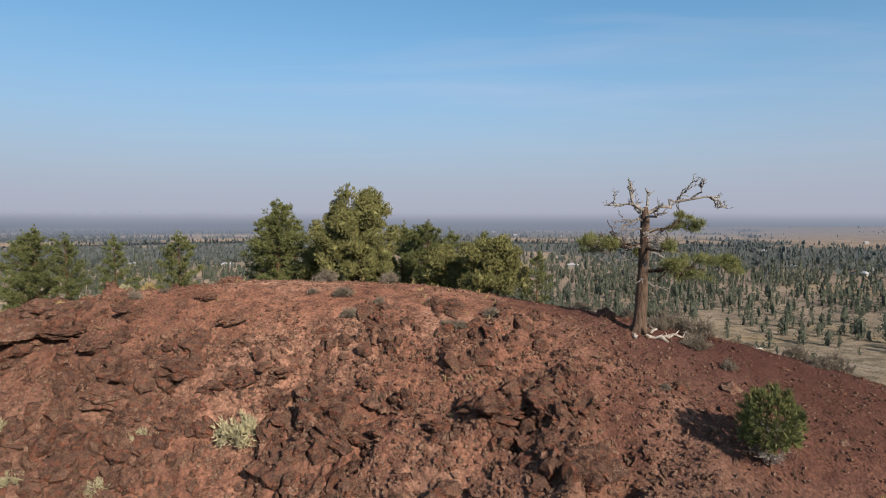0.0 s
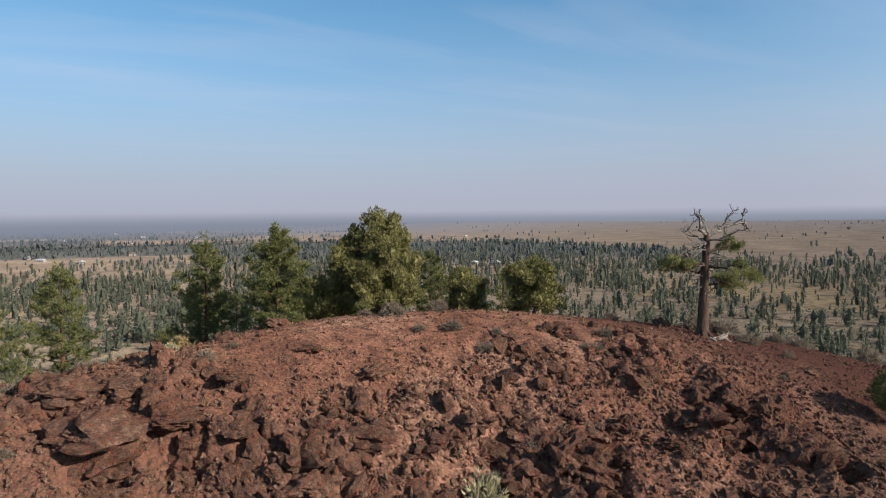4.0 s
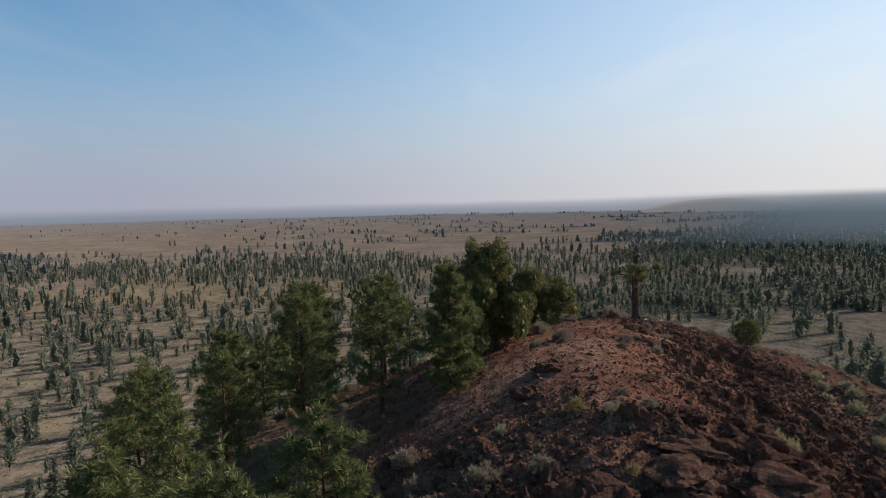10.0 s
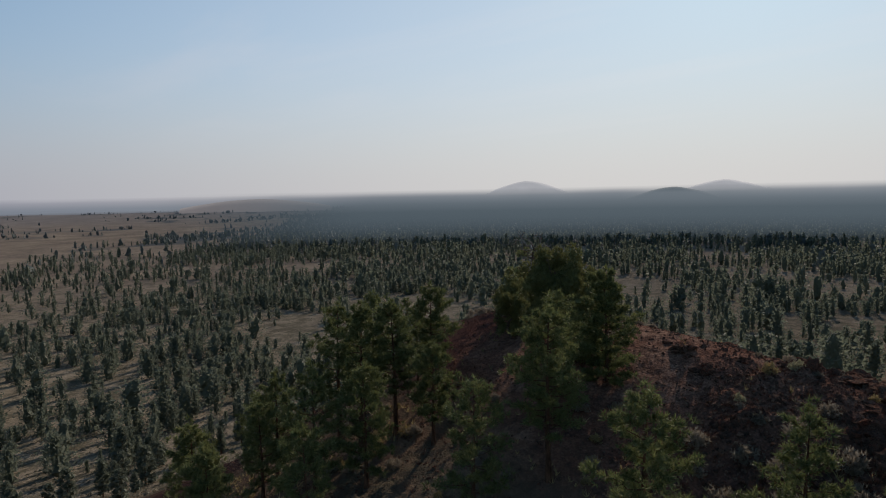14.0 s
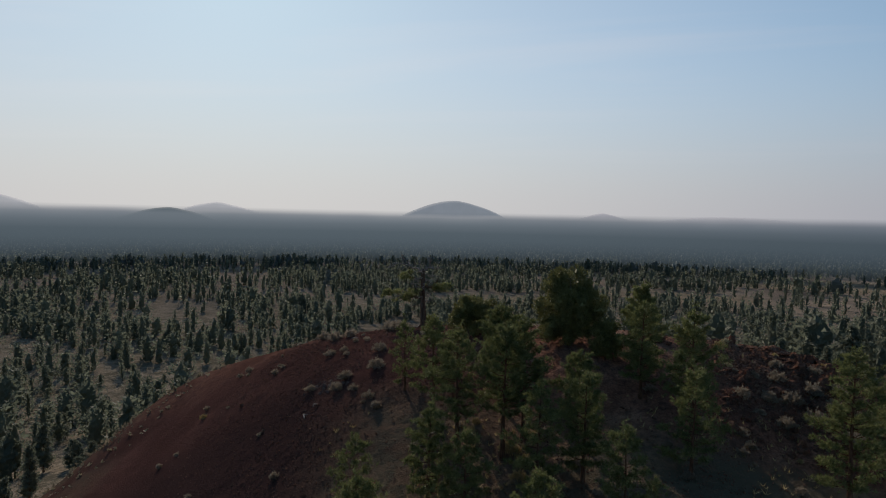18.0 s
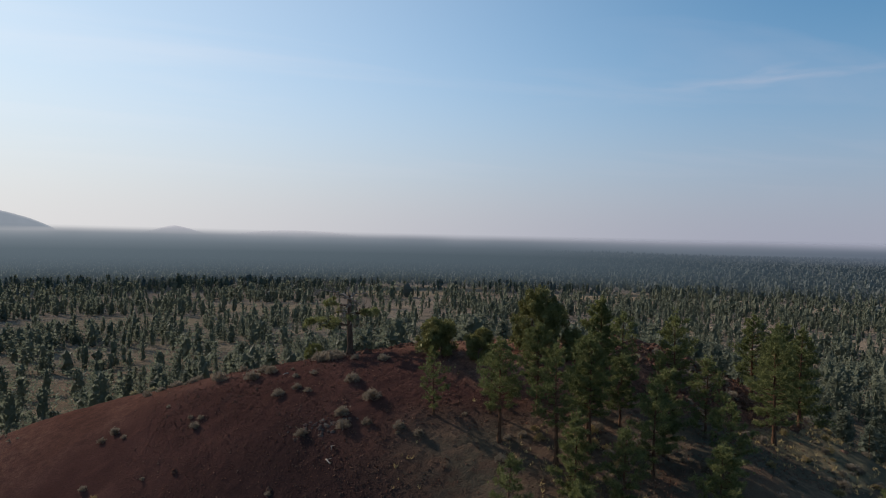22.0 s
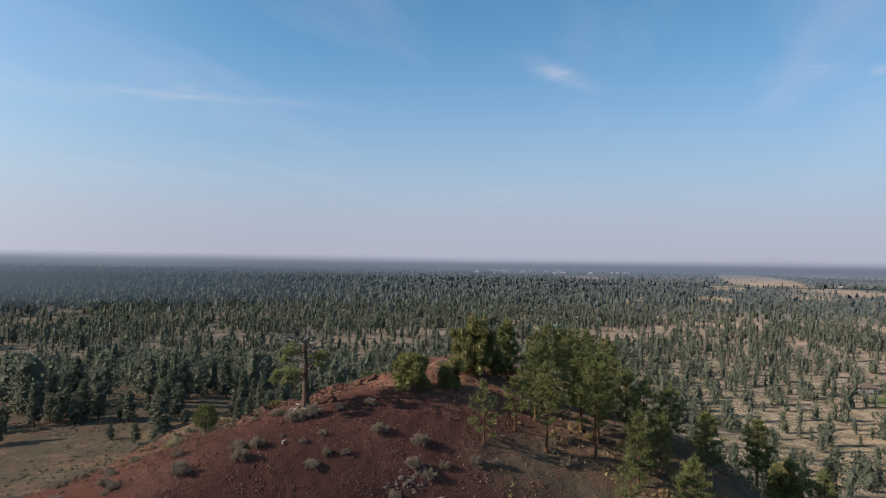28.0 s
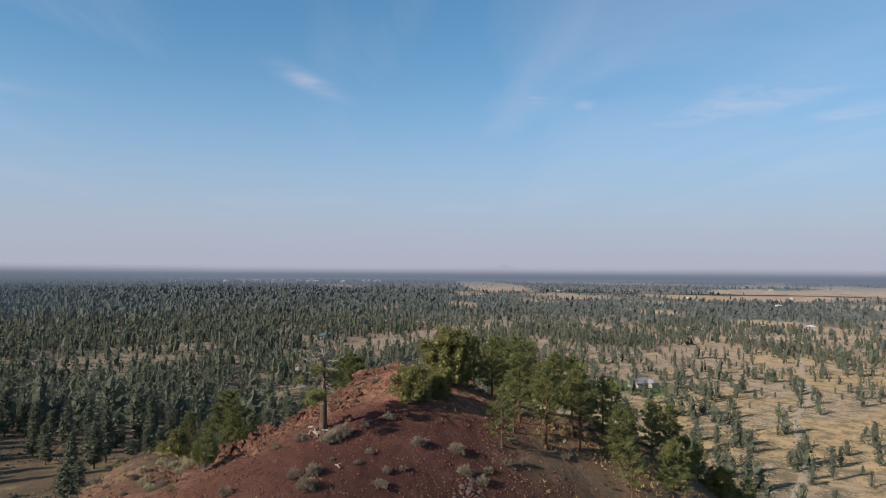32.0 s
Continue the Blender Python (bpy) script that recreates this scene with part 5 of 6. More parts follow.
# ---- the plain: trees, scrub, road, houses ----
def field_tree(name, tall, wide, seed, round_top, label):
    """A pine or juniper of the plain, full to near the ground."""
    rg = np.random.default_rng(seed)
    ob = empty(name)
    trunk, crown = Pile(), Pile()
    trunk.tube([[0, 0, -0.4], [0.05, 0, tall * 0.4], [0, 0.05, tall * 0.93]], [0.026 * tall, 0.016 * tall, 0.004 * tall], 6)
    lobes = 30
    at, way = [], []
    for i in range(lobes):
        f = (i + rg.uniform(0, 1)) / lobes
        r = wide * (math.sin(math.pi * min(1.0, 0.26 + 0.68 * f)) ** 0.8 if round_top else (1 - 0.90 * f) ** 0.75 * min(1.0, 0.7 + 1.2 * f))
        th = i * 2.4 + rg.uniform(-0.5, 0.5)
        e = r * rg.uniform(0.35, 0.85)
        low = 0.06 if round_top else 0.14
        c = np.array([math.cos(th) * e, math.sin(th) * e, tall * (low + (0.95 - low) * f)])
        b = 0.17 * wide + 0.36 * r * rg.uniform(0.7, 1.2)
        heart(crown, c, 0.75 * b, 0.6 * b, rg)
        m = 22
        d = rg.normal(size=(m, 3))
        d /= np.linalg.norm(d, axis=1, keepdims=True)
        at.append(c + d * b * [1.05, 1.05, 0.75] * rg.uniform(0.6, 1.0, (m, 1)))
        way.append(d + [0, 0, 0.35])
    at, way = np.concatenate(at), np.concatenate(way)
    crown.blades(at, way, rg.uniform(0.7, 1.2, len(at)) * 0.038 * tall + 0.08, np.full(len(at), 0.020 * tall), 4, 0.8, rg)
    part("trunk", trunk.mesh("trunk", BARK), ob)
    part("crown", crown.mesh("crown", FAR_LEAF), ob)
    return tagged(ob, label, "tree", "trees on the plain")


def scatter_trees():
    rg = np.random.default_rng(61)
    a = np.arange(0, 2 * np.pi, 0.0085)
    lr = np.arange(math.log(85), math.log(4600), 0.0150)
    A, L = np.meshgrid(a, lr)
    A = A + rg.uniform(-0.5, 0.5, A.shape) * 0.012
    R = np.exp(L + rg.uniform(-0.5, 0.5, L.shape) * 0.03)
    x, y = (HUB[0] + R * np.sin(A)).ravel(), (HUB[1] + R * np.cos(A)).ravel()
    r = R.ravel()
    # cells grow with distance: close in, only as many trees stand as the ground has room for
    cell = (0.0085 * r) * (0.0150 * r)
    chance = np.clip(forest(x, y) * np.minimum(1.0, cell / 70.0) * 1.25, 0, 1)
    keep = rg.uniform(size=len(x)) < chance
    keep &= ~((np.abs(x + 375) < 30) & (np.abs(y - 192) < 22))
    return x[keep], y[keep], r[keep]


tx, ty, tr = scatter_trees()
bearing = np.degrees(np.arctan2(tx - HUB[0], ty - HUB[1])) % 360
shown = ~((tr > 2900) & (bearing > 126) & (bearing < 212))
tx, ty, tr = tx[shown], ty[shown], tr[shown]
# single trees that stand in the open near the hill
for x, y in ((-186, 166), (-134, 140), (-128, 144), (-120, 150), (-215, 170), (-240, 215), (-77, -38), (-90, -29), (-60, -24), (-110, -64), (-90, -47), (-52, -40), (-70, -60), (-46, -16), (-64, -44), (-82, -66), (-40, -30), (-100, -40), (-118, -84), (-58, -75), (-76, -18), (-38, 2), (-47, 6), (-34, -12), (-392, 205), (-398, 196), (-390, 182), (-384, 213), (-372, 217), (-360, 222), (-354, 214), (-366, 226), (-347, 226), (-340, 222), (-396, 216), (-378, 226), (-404, 204), (-344, 212), (-104, -37), (-89, -43), (-216, 181), (-175, 181), (-182, 199), (-142, 145), (-148, 152), (-358, 191), (-361, 184), (-356, 199), (-363, 177), (-352, 194)):
    tx, ty, tr = np.append(tx, x), np.append(ty, y), np.append(tr, math.hypot(x - HUB[0], y - HUB[1]))
order = np.argsort(tr)
tx, ty, tr = tx[order], ty[order], tr[order]
NEAR = 300
rg = np.random.default_rng(63)
KINDS = [field_tree("conifer", 9.0 + 1.5 * (k % 3), 2.4 + 0.35 * (k % 2), 500 + k, k % 2 == 1, ("dark green pine standing in the sagebrush", "rounded grey-green juniper standing in the sagebrush")[k % 2]) for k in range(8)]
seen = set()
for i in range(NEAR):
    k = int(rg.integers(8))
    s = rg.uniform(0.65, 1.4) * (0.72 if k % 2 else 1.0) * (1.05 if tr[i] > 130 else 0.75)
    m = pose(tx[i], ty[i], height(tx[i], ty[i]), 0, 0, rg.uniform(0, 360)) @ Matrix.Diagonal((s * rg.uniform(0.85, 1.15), s, s * rg.uniform(0.85, 1.15), 1))
    if k in seen:
        ob = copy_thing(KINDS[k], Matrix.Identity(4))
    else:
        ob = KINDS[k]
        seen.add(k)
    ob.matrix_basis = m


def small_crown(rg, levels, sides, sprays, size):
    """A conifer one metre tall: an uneven leafy body, fringed with upswept tufts, on a stem; ovate pines and rounder junipers."""
    broad = rg.uniform() < 0.42
    wide = rg.uniform(0.33, 0.43) if broad else rg.uniform(0.23, 0.32)
    low = rg.uniform(0.01, 0.05) if broad else rg.uniform(0.05, 0.16)
    pile = Pile()

    def prof(g):
        return wide * (np.sin(np.pi * (0.22 + 0.68 * g)) ** 0.7 if broad else (1 - 0.88 * g) ** 0.58 * np.minimum(1, 0.60 + 1.6 * g))

    lean = rg.normal(size=2) * 0.035
    bulge = rg.uniform(0, 6.28, 3)

    def shaped(g, th):
        """How far out the crown goes at a height and a bearing."""
        return prof(g) * (1 + 0.20 * np.sin(th + bulge[0] + 3 * g) + 0.18 * np.sin(2 * th + bulge[1] + 9 * g) + 0.12 * np.sin(17 * g + bulge[2]))

    g, th = np.meshgrid((np.arange(levels) + 0.25) / levels, np.arange(sides) * 6.2832 / sides, indexing="ij")
    th = th + rg.uniform(-0.4, 0.4, th.shape)
    r = shaped(g, th) * rg.uniform(*((0.20, 0.55) if sprays > 20 else (0.45, 0.85)), g.shape)
    z = low + (0.96 - low) * g + rg.uniform(-0.3, 0.3, g.shape) / levels
    v = np.stack([np.cos(th) * r + lean[0] * g, np.sin(th) * r + lean[1] * g, z], -1).reshape(-1, 3)
    v = np.concatenate([v, [[0, 0, low], [lean[0], lean[1], 1.0]]])
    k = levels * sides
    f = []
    for i in range(levels - 1):
        for j in range(sides):
            p, q = i * sides + j, i * sides + (j + 1) % sides
            f += [[p, q, q + sides], [p, q + sides, p + sides]]
    for j in range(sides):
        f += [[k, (j + 1) % sides, j], [k + 1, k - sides + j, k - sides + (j + 1) % sides]]
    pile.add(v, f)
    if sprays:
        g, th = (np.arange(sprays) + rg.uniform(0, 1, sprays)) / sprays, rg.uniform(0, 6.283, sprays)
        r = shaped(g, th) * rg.uniform(0.45, 1.10, sprays)
        c = np.stack([np.cos(th) * r + lean[0] * g, np.sin(th) * r + lean[1] * g, low + (0.98 - low) * g], 1)
        a = np.stack([np.cos(th), np.sin(th), np.full(sprays, 0.8)], 1) + 0.6 * rg.normal(size=(sprays, 3))
        a /= np.linalg.norm(a, axis=1, keepdims=True)
        b = np.cross(a, rg.normal(size=(sprays, 3)))
        b /= np.linalg.norm(b, axis=1, keepdims=True)
        e = size * rg.uniform(0.6, 1.3, (sprays, 1))
        pile.add(np.stack([c + e * a, c - 0.5 * e * a + 0.55 * e * b, c - 0.5 * e * a - 0.55 * e * b], 1).reshape(-1, 3), np.arange(3 * sprays).reshape(-1, 3))
        pile.add([[0.020, 0, -0.06], [-0.010, 0.018, -0.06], [-0.010, -0.018, -0.06], [0, 0, 0.6]], [[0, 1, 3], [1, 2, 3], [2, 0, 3]])
    return np.concatenate(pile.v), np.concatenate(pile.t)


def strew(shapes, x, y, z, tall, fat, rg):
    """Shapes set out over the ground, each turned its own way, as one mesh."""
    pick = rg.integers(0, len(shapes), len(x))
    V, F, k = [], [], 0
    for s, (v, f) in enumerate(shapes):
        w = pick == s
        m = int(w.sum())
        t = rg.uniform(0, 6.28, m)[:, None]
        c, sn = np.cos(t), np.sin(t)
        X = (v[None, :, 0] * c - v[None, :, 1] * sn) * fat[w][:, None]
        Y = (v[None, :, 0] * sn + v[None, :, 1] * c) * fat[w][:, None]
        P = np.stack([X, Y, np.repeat(v[None, :, 2], m, 0)], -1) * tall[w][:, None, None]
        P += np.stack([x[w], y[w], z[w]], 1)[:, None]
        V.append(P.reshape(-1, 3))
        F.append((f[None] + k + len(v) * np.arange(m)[:, None, None]).reshape(-1, 3))
        k += m * len(v)
    return np.concatenate(V), [np.concatenate(F)]


def far_woods(name, x, y, r, shape, label, seed, leaf):
    rg = np.random.default_rng(seed)
    shapes = [small_crown(rg, *shape) for _ in range(16)]
    n = len(x)
    bearing = np.degrees(np.arctan2(x - HUB[0], y - HUB[1])) % 360
    south = smooth(85, 120, bearing) * smooth(285, 250, bearing)
    tall = (3.8 + 10.0 * rg.uniform(size=n) ** 1.3 + south * (1.0 + 4.5 * rg.uniform(size=n))) * (0.85 + 0.15 * smooth(300, 800, r)) * 1.05
    v, f = strew(shapes, x, y, lie(x, y) - 0.1, tall, rg.uniform(0.85, 1.25, n) * (1 + 0.6 * smooth(1200, 2600, r) * smooth(0.45, 0.7, forest(x, y))), rg)
    tagged(part(name, mesh(name, v, f, leaf)), label, "forest", kind="stuff")


# the woods, leaf tints hazier by distance, run into one another
blur = tr * np.exp(0.16 * np.random.default_rng(64).normal(size=len(tr)))
rest = np.arange(len(tr)) >= NEAR
mid = rest & (tr < 290)
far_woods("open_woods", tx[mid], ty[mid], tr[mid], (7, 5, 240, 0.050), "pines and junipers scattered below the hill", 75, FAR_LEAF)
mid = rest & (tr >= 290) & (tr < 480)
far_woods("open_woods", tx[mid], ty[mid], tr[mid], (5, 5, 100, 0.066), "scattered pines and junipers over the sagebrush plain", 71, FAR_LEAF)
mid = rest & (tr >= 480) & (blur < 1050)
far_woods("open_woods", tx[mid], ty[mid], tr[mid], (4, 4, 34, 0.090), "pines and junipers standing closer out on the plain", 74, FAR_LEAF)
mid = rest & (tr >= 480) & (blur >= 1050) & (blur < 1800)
far_woods("far_woods", tx[mid], ty[mid], tr[mid], (4, 3, 12, 0.10), "conifer forest out on the plain, leaves tinted grey for haze", 72, HAZED_WOODS_LEAF)
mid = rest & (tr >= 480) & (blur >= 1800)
far_woods("distant_woods", tx[mid], ty[mid], tr[mid], (3, 3, 0, 0.0), "conifer forest reaching to the horizon, leaves tinted blue-grey for haze", 73, HAZED_DISTANT_LEAF)


def scrub():
    """Sagebrush over the plain near the hill."""
    rg = np.random.default_rng(81)
    n = 66000
    r = 46 * np.exp(rg.uniform(0, 1, n) ** 0.7 * math.log(560 / 46))
    a = rg.uniform(0, 6.283, n)
    x, y = HUB[0] + r * np.sin(a), HUB[1] + r * np.cos(a)
    keep = fbm(x / 30, y / 30, 3, 85) > -0.18
    x, y = x[keep], y[keep]
    n = len(x)
    shapes = []
    for _ in range(8):
        pile = Pile()
        d = rg.normal(size=(3, 3)) * [1, 1, 0.5] + [0, 0, 0.7]
        d /= np.linalg.norm(d, axis=1, keepdims=True)
        pile.blades(d * 0.35 * [1, 1, 0.5], d, np.full(3, 0.75), np.full(3, 0.65), 2, 0.55, rg)
        shapes.append((np.concatenate(pile.v), pile.t[0]))
    v, f = strew(shapes, x, y, land(x, y) - 0.03, 0.22 + 0.6 * rg.uniform(size=n) ** 1.6, np.full(n, 1.1), rg)
    tagged(part("sagebrush_scrub", mesh("sagebrush_scrub", v, f, SCRUB)), "grey-green sagebrush dotting the plain", "scrub", kind="stuff")


scrub()


def road(name, pts, wide, label):
    pts = np.array(pts, float)
    s = np.linspace(0, len(pts) - 1, 40 * len(pts))
    x, y = np.interp(s, range(len(pts)), pts[:, 0]), np.interp(s, range(len(pts)), pts[:, 1])
    for _ in range(60):
        x[1:-1], y[1:-1] = (x[:-2] + x[1:-1] * 2 + x[2:]) / 4, (y[:-2] + y[1:-1] * 2 + y[2:]) / 4
    d = np.stack([np.gradient(x), np.gradient(y)], 1)
    d /= np.linalg.norm(d, axis=1, keepdims=True)
    w = wide * (0.5 + 0.12 * fbm(s * 3, s * 0, 2, 99))
    rows = []
    for side in (-1, -0.5, 0, 0.5, 1):
        px, py = x - d[:, 1] * w * side, y + d[:, 0] * w * side
        rows.append(np.stack([px, py, land(px, py) + 0.22 - 0.28 * abs(side) ** 3], 1))
    v = np.stack(rows, 1).reshape(-1, 3)
    i, j = np.meshgrid(np.arange(len(x) - 1), np.arange(4), indexing="ij")
    q = np.stack([i * 5 + j, i * 5 + j + 1, (i + 1) * 5 + j + 1, (i + 1) * 5 + j], -1).reshape(-1, 4)
    tagged(part(name, mesh(name, v, [q], GRAVEL, True)), label, "road", kind="structure")


road("road_1", [(-120, 600), (20, 480), (90, 420), (150, 355), (205, 285), (232, 262)], 6.0, "pale unpaved road across the sagebrush")
road("road_2", [(-96, 118), (-131, 154), (-190, 195), (-279, 243), (-340, 292), (-430, 340), (-560, 420)], 3.6, "pale gravel track between the trees")

WALL = plain_material("house_wall", (0.26, 0.245, 0.22), (0.33, 0.31, 0.285), 0.8, 0.6)
ROOF_GREY = plain_material("grey_roof", (0.16, 0.16, 0.17), (0.22, 0.22, 0.23), 0.8, 1.2)
ROOF_BROWN = plain_material("brown_roof", (0.10, 0.075, 0.06), (0.16, 0.12, 0.10), 0.8, 1.2)
ROOF_TEAL = plain_material("teal_metal_roof", (0.05, 0.11, 0.13), (0.07, 0.14, 0.16), 0.6, 0.4)
ROOF_PALE = plain_material("pale_metal_roof", (0.30, 0.31, 0.32), (0.38, 0.39, 0.40), 0.5, 0.4)
PANE = plain_material("window_pane", (0.03, 0.04, 0.05), (0.05, 0.06, 0.07), 0.12, 0.3)
TRIM = plain_material("white_trim", (0.68, 0.68, 0.66), (0.78, 0.78, 0.76), 0.6, 0.5)


def boxed(pile, x0, x1, y0, y1, z0, z1):
    v = [(x, y, z) for z in (z0, z1) for y in (y0, y1) for x in (x0, x1)]
    pile.add(v, (), [(0, 2, 3, 1), (4, 5, 7, 6), (0, 1, 5, 4), (2, 6, 7, 3), (0, 4, 6, 2), (1, 3, 7, 5)])


def house(x, y, turn, wide, deep, tall, roof, label, wing=0.0):
    ob = empty("house")
    walls, top, edge = Pile(), Pile(), Pile()
    bodies = [(0, 0, wide, deep)] + ([(wide * 0.32, -deep * 0.55, wide * 0.36, deep * 0.8)] if wing else [])
    for cx, cy, w, d in bodies:
        boxed(walls, cx - w / 2, cx + w / 2, cy - d / 2, cy + d / 2, -0.6, tall)
        e, rise = 0.55, 0.32 * min(w, d)
        along = w >= d
        p = [(-1, -1), (1, -1), (1, 1), (-1, 1)]
        eaves = [(cx + a * (w / 2 + e), cy + b * (d / 2 + e), tall - 0.08) for a, b in p]
        under = [(q[0], q[1], tall - 0.26) for q in eaves]
        ridge = [(cx - w * 0.30, cy, tall + rise), (cx + w * 0.30, cy, tall + rise)] if along else [(cx, cy - d * 0.30, tall + rise), (cx, cy + d * 0.30, tall + rise)]
        v = eaves + ridge + under
        if along:
            top.add(v, [(1, 2, 5), (3, 0, 4)], [(0, 1, 5, 4), (2, 3, 4, 5), (6, 7, 1, 0), (7, 8, 2, 1), (8, 9, 3, 2), (9, 6, 0, 3)])
        else:
            top.add(v, [(0, 1, 4), (2, 3, 5)], [(1, 2, 5, 4), (3, 0, 4, 5), (6, 7, 1, 0), (7, 8, 2, 1), (8, 9, 3, 2), (9, 6, 0, 3)])
    part("wall", walls.mesh("wall", WALL), ob)
    part("roof", top.mesh("roof", roof), ob)
    chim = Pile()
    boxed(chim, wide * 0.18, wide * 0.18 + 0.8, 0.4, 1.2, tall, tall + 0.36 * min(wide, deep) + 0.6)
    part("chimney", chim.mesh("chimney", ROOF_BROWN), ob)
    k = max(2, int(wide / 3.6))
    for side in (-1, 1):
        for i in range(k):
            cx = -wide / 2 + (i + 0.5) * wide / k
            if side < 0 and wing and cx > wide * 0.1:
                continue
            fr, pn = Pile(), Pile()
            y0 = side * deep / 2
            boxed(fr, cx - 0.75, cx + 0.75, y0 - 0.06, y0 + 0.06, 0.85, 2.25)
            boxed(pn, cx - 0.63, cx + 0.63, y0 - 0.08, y0 + 0.08, 0.97, 2.13)
            w = part("window", fr.mesh("window", TRIM), ob)
            part("pane", pn.mesh("pane", PANE), w)
    door = Pile()
    boxed(door, -0.5, 0.5, -deep / 2 - 0.07, -deep / 2 + 0.05, -0.1, 2.05)
    part("door", door.mesh("door", ROOF_BROWN), ob)
    ob.matrix_basis = pose(x, y, height(x, y) + 0.15, 0, 0, turn)
    return tagged(ob, label, "house", "houses on the plain")


house(-375, 194, 120, 15, 9, 3.2, ROOF_GREY, "pale house with a hipped grey roof beside a green lawn", 1)
house(-405, 173, 100, 16, 8, 2.8, ROOF_BROWN, "low house with a flat brown-grey roof at the lawn's edge")
house(-453, -40, 80, 24, 10, 3.0, ROOF_BROWN, "long low ranch house with a brown roof", 1)
house(-690, -58, 86, 20, 10, 3.6, ROOF_TEAL, "long barn with a teal metal roof among pines")
rg = np.random.default_rng(91)
n = 0
while n < 64:
    az, r = rg.uniform(-100, 42), 900 * math.exp(rg.uniform(0, 1.2))
    x, y = HUB[0] + r * math.sin(radians(az)), HUB[1] + r * math.cos(radians(az))
    k = int(rg.integers(4))
    house(x, y, rg.uniform(0, 180), rg.uniform(10, 18), rg.uniform(7, 10), rg.uniform(2.6, 4), (ROOF_GREY, ROOF_BROWN, ROOF_PALE, ROOF_PALE)[k], ("pale house with a grey roof among the trees", "pale house with a brown roof among the trees", "outbuilding with a bright metal roof among the trees", "outbuilding with a bright metal roof among the trees")[k])
    n += 1


for k in range(18):
    az, r = rg.uniform(249, 268), rg.uniform(3500, 4000)
    house(HUB[0] + r * math.sin(radians(az)), HUB[1] + r * math.cos(radians(az)), rg.uniform(60, 110), rg.uniform(22, 48), rg.uniform(14, 22), rg.uniform(5, 8), ROOF_PALE, "long pale commercial building far off among the trees")


# ---- far hills on the horizon, smoke haze put into their glowing colour ----
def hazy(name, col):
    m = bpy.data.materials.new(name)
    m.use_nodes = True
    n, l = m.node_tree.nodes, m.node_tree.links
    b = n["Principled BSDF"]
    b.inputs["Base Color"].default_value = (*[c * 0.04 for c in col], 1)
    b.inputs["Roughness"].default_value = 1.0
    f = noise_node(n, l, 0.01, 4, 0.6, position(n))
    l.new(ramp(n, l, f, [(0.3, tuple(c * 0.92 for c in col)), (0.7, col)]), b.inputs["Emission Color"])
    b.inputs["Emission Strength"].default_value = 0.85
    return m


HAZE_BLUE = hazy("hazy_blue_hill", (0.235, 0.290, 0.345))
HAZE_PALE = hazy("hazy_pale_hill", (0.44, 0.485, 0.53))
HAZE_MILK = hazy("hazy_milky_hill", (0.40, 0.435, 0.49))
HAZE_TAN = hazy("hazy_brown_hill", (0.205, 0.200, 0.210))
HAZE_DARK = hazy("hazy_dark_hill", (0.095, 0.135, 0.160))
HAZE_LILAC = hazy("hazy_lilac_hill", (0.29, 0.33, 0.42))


def far_hill(az, half, el_top, el_foot, r, mat, seed, power=1.6):
    """A distant cone: bearing, half width and rise in degrees as seen from the hill."""
    k, m = 40, 14
    u = np.linspace(-1, 1, k)
    rg = np.random.default_rng(seed)
    w = r * math.tan(radians(half))
    eye = 74.0
    h = r * (math.tan(radians(el_top)) - math.tan(radians(el_foot)))
    foot = eye + r * math.tan(radians(el_foot)) - 25
    prof = np.clip(1 - np.abs(u) ** power, 0, 1) + 0.035 * fbm(u * 3 + seed, u * 0, 3, seed)
    v, q = [], []
    a = radians(az)
    out, side = np.array([math.sin(a), math.cos(a)]), np.array([math.cos(a), -math.sin(a)])
    for j in range(m):
        g = j / (m - 1)
        dep = math.cos(math.pi * g) * w * 0.35
        f = math.sin(math.pi * g) ** 0.8
        for i in range(k):
            p = np.array(HUB) + out * (r + dep) + side * u[i] * w
            v.append((p[0], p[1], foot + (25 + h * max(0, prof[i])) * f))
    for j in range(m - 1):
        for i in range(k - 1):
            q.append((j * k + i, j * k + i + 1, (j + 1) * k + i + 1, (j + 1) * k + i))
    tagged(part("backdrop", mesh("backdrop", v, [q], mat, True)), "distant cinder cone in a glowing haze colour", "hill", kind="structure")


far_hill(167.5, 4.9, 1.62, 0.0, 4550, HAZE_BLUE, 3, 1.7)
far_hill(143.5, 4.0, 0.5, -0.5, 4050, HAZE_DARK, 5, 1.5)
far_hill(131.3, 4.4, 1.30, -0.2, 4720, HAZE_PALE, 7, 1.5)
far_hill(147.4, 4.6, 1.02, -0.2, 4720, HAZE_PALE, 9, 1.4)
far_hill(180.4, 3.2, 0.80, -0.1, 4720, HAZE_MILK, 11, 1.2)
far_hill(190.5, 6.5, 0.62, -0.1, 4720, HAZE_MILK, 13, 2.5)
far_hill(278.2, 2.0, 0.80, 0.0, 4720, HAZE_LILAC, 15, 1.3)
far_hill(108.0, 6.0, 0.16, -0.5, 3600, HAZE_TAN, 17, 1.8)


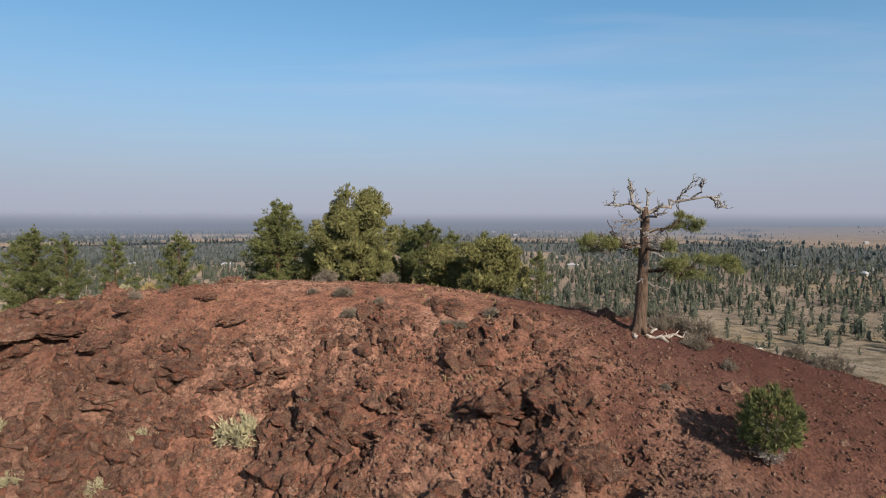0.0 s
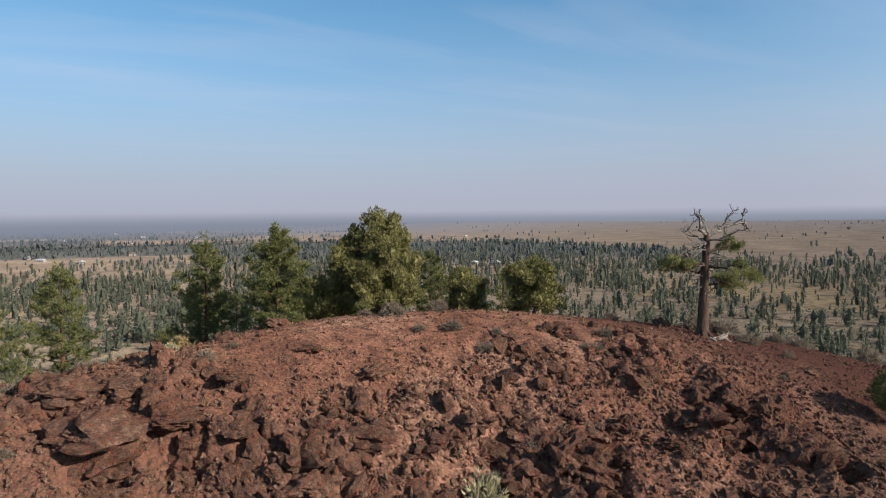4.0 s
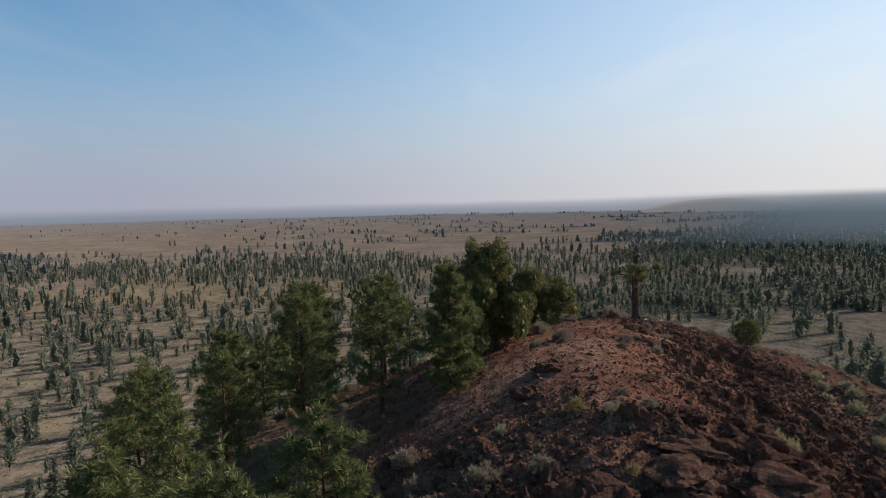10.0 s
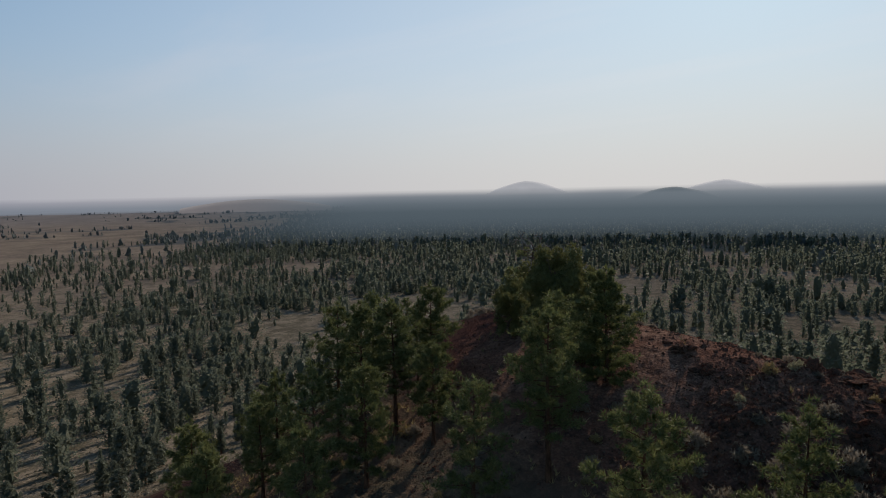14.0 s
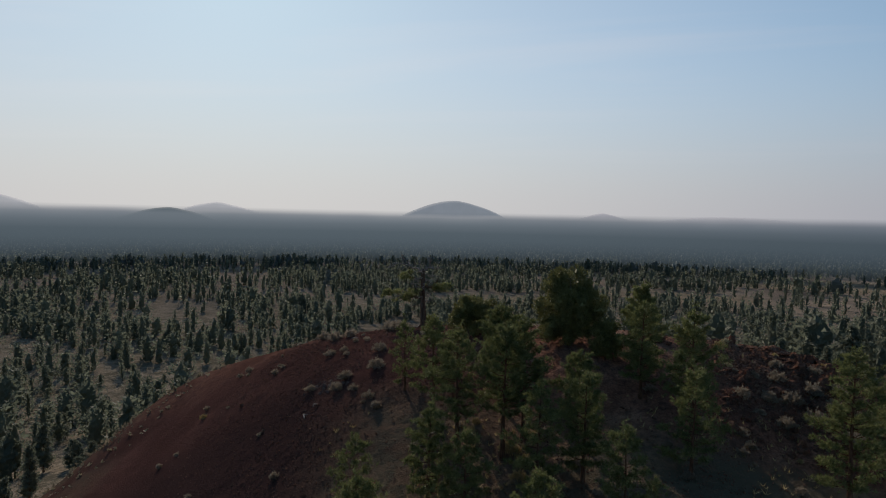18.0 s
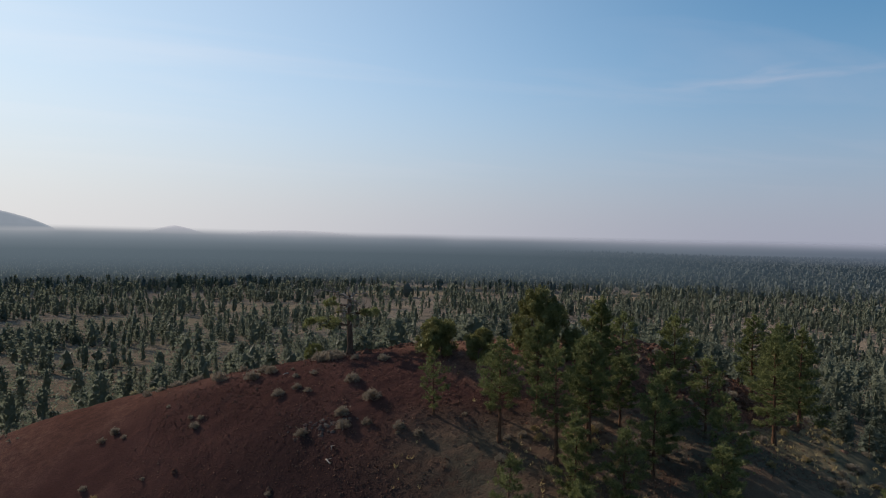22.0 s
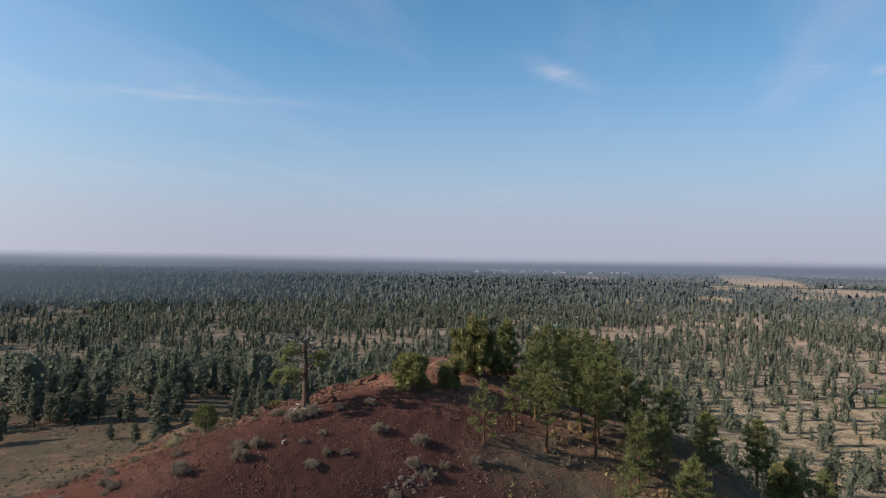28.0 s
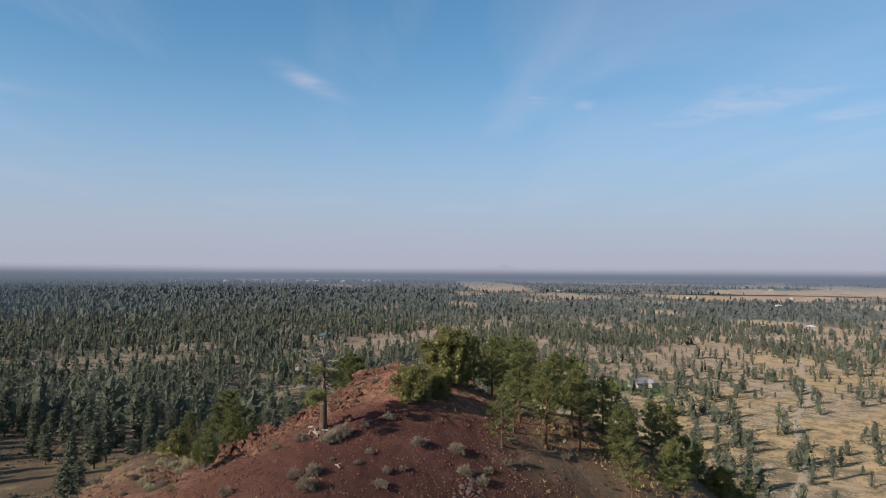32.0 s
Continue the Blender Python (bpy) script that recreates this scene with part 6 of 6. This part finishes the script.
def haze_sheet(name, r, az0, az1, fade, end_fade, z_low, z_full, z_top, fall, deep, upper, label):
    """A glowing sheet added as smoke haze: an arc that thins out upwards, towards the ground and at its ends."""
    n = 360
    a = np.radians(np.linspace(az0, az1, n))
    rows = np.linspace(z_low, z_top, 9)
    v = np.concatenate([np.stack([HUB[0] + r * np.sin(a), HUB[1] + r * np.cos(a), np.full(n, z)], 1) for z in rows])
    i, j = np.meshgrid(np.arange(len(rows) - 1), np.arange(n - 1), indexing="ij")
    q = np.stack([i * n + j, i * n + j + 1, (i + 1) * n + j + 1, (i + 1) * n + j], -1).reshape(-1, 4)
    m = bpy.data.materials.new(name)
    m.use_nodes = True
    nd, l = m.node_tree.nodes, m.node_tree.links
    me = mesh(name, v, [q], m, True)
    Z = np.repeat(rows, n)
    A = np.tile(np.degrees(a), len(rows))
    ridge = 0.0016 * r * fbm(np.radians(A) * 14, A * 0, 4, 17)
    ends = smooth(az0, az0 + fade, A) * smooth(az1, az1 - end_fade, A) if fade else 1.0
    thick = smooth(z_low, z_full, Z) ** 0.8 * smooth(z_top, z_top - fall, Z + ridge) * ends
    # sunlit smoke is imitated by a brighter glow colour towards the sun
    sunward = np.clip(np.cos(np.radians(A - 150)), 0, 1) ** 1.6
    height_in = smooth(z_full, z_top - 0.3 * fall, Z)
    for key, val in (("thick", thick), ("sunward", sunward), ("upper", height_in)):
        at = me.attributes.new(key, "FLOAT", "POINT")
        at.data.foreach_set("value", np.asarray(val, np.float32))

    def attr(key):
        x = nd.new("ShaderNodeAttribute")
        x.attribute_name = key
        return x.outputs["Fac"]

    nd.remove(nd["Principled BSDF"])
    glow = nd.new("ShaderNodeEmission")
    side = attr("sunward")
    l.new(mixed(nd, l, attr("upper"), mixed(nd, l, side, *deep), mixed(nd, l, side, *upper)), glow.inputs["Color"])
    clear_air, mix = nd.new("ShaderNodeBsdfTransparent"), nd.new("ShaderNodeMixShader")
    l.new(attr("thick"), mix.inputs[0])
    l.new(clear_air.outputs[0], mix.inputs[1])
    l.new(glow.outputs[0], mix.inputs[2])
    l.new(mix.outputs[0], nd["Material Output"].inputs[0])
    tagged(part("backdrop", me), label, "distance", kind="structure")


haze_sheet("haze_glow_horizon", 4250, 0, 360, 0, 0, 5, 32, 108, 26, ((0.165, 0.205, 0.262), (0.22, 0.27, 0.31)), ((0.260, 0.292, 0.368), (0.42, 0.45, 0.48)), "blue-grey glowing haze sheet along the horizon")
haze_sheet("haze_glow_forest", 1000, 97, 258, 20, 52, -4, 48, 87, 16, ((0.042, 0.066, 0.086), (0.082, 0.118, 0.144)), ((0.084, 0.118, 0.158), (0.168, 0.214, 0.252)), "dark blue glowing haze sheet over the far forest")
haze_sheet("haze_glow_west", 2300, 214, 346, 26, 30, 16, 60, 100, 30, ((0.098, 0.130, 0.176), (0.105, 0.138, 0.178)), ((0.230, 0.268, 0.345), (0.240, 0.280, 0.345)), "blue glowing haze sheet before the far western woods")
haze_sheet("haze_glow_north", 1750, 306, 410, 30, 36, 14, 50, 96, 30, ((0.150, 0.184, 0.240), (0.150, 0.184, 0.240)), ((0.245, 0.280, 0.355), (0.245, 0.280, 0.355)), "pale glowing haze sheet before the northern fields and woods")
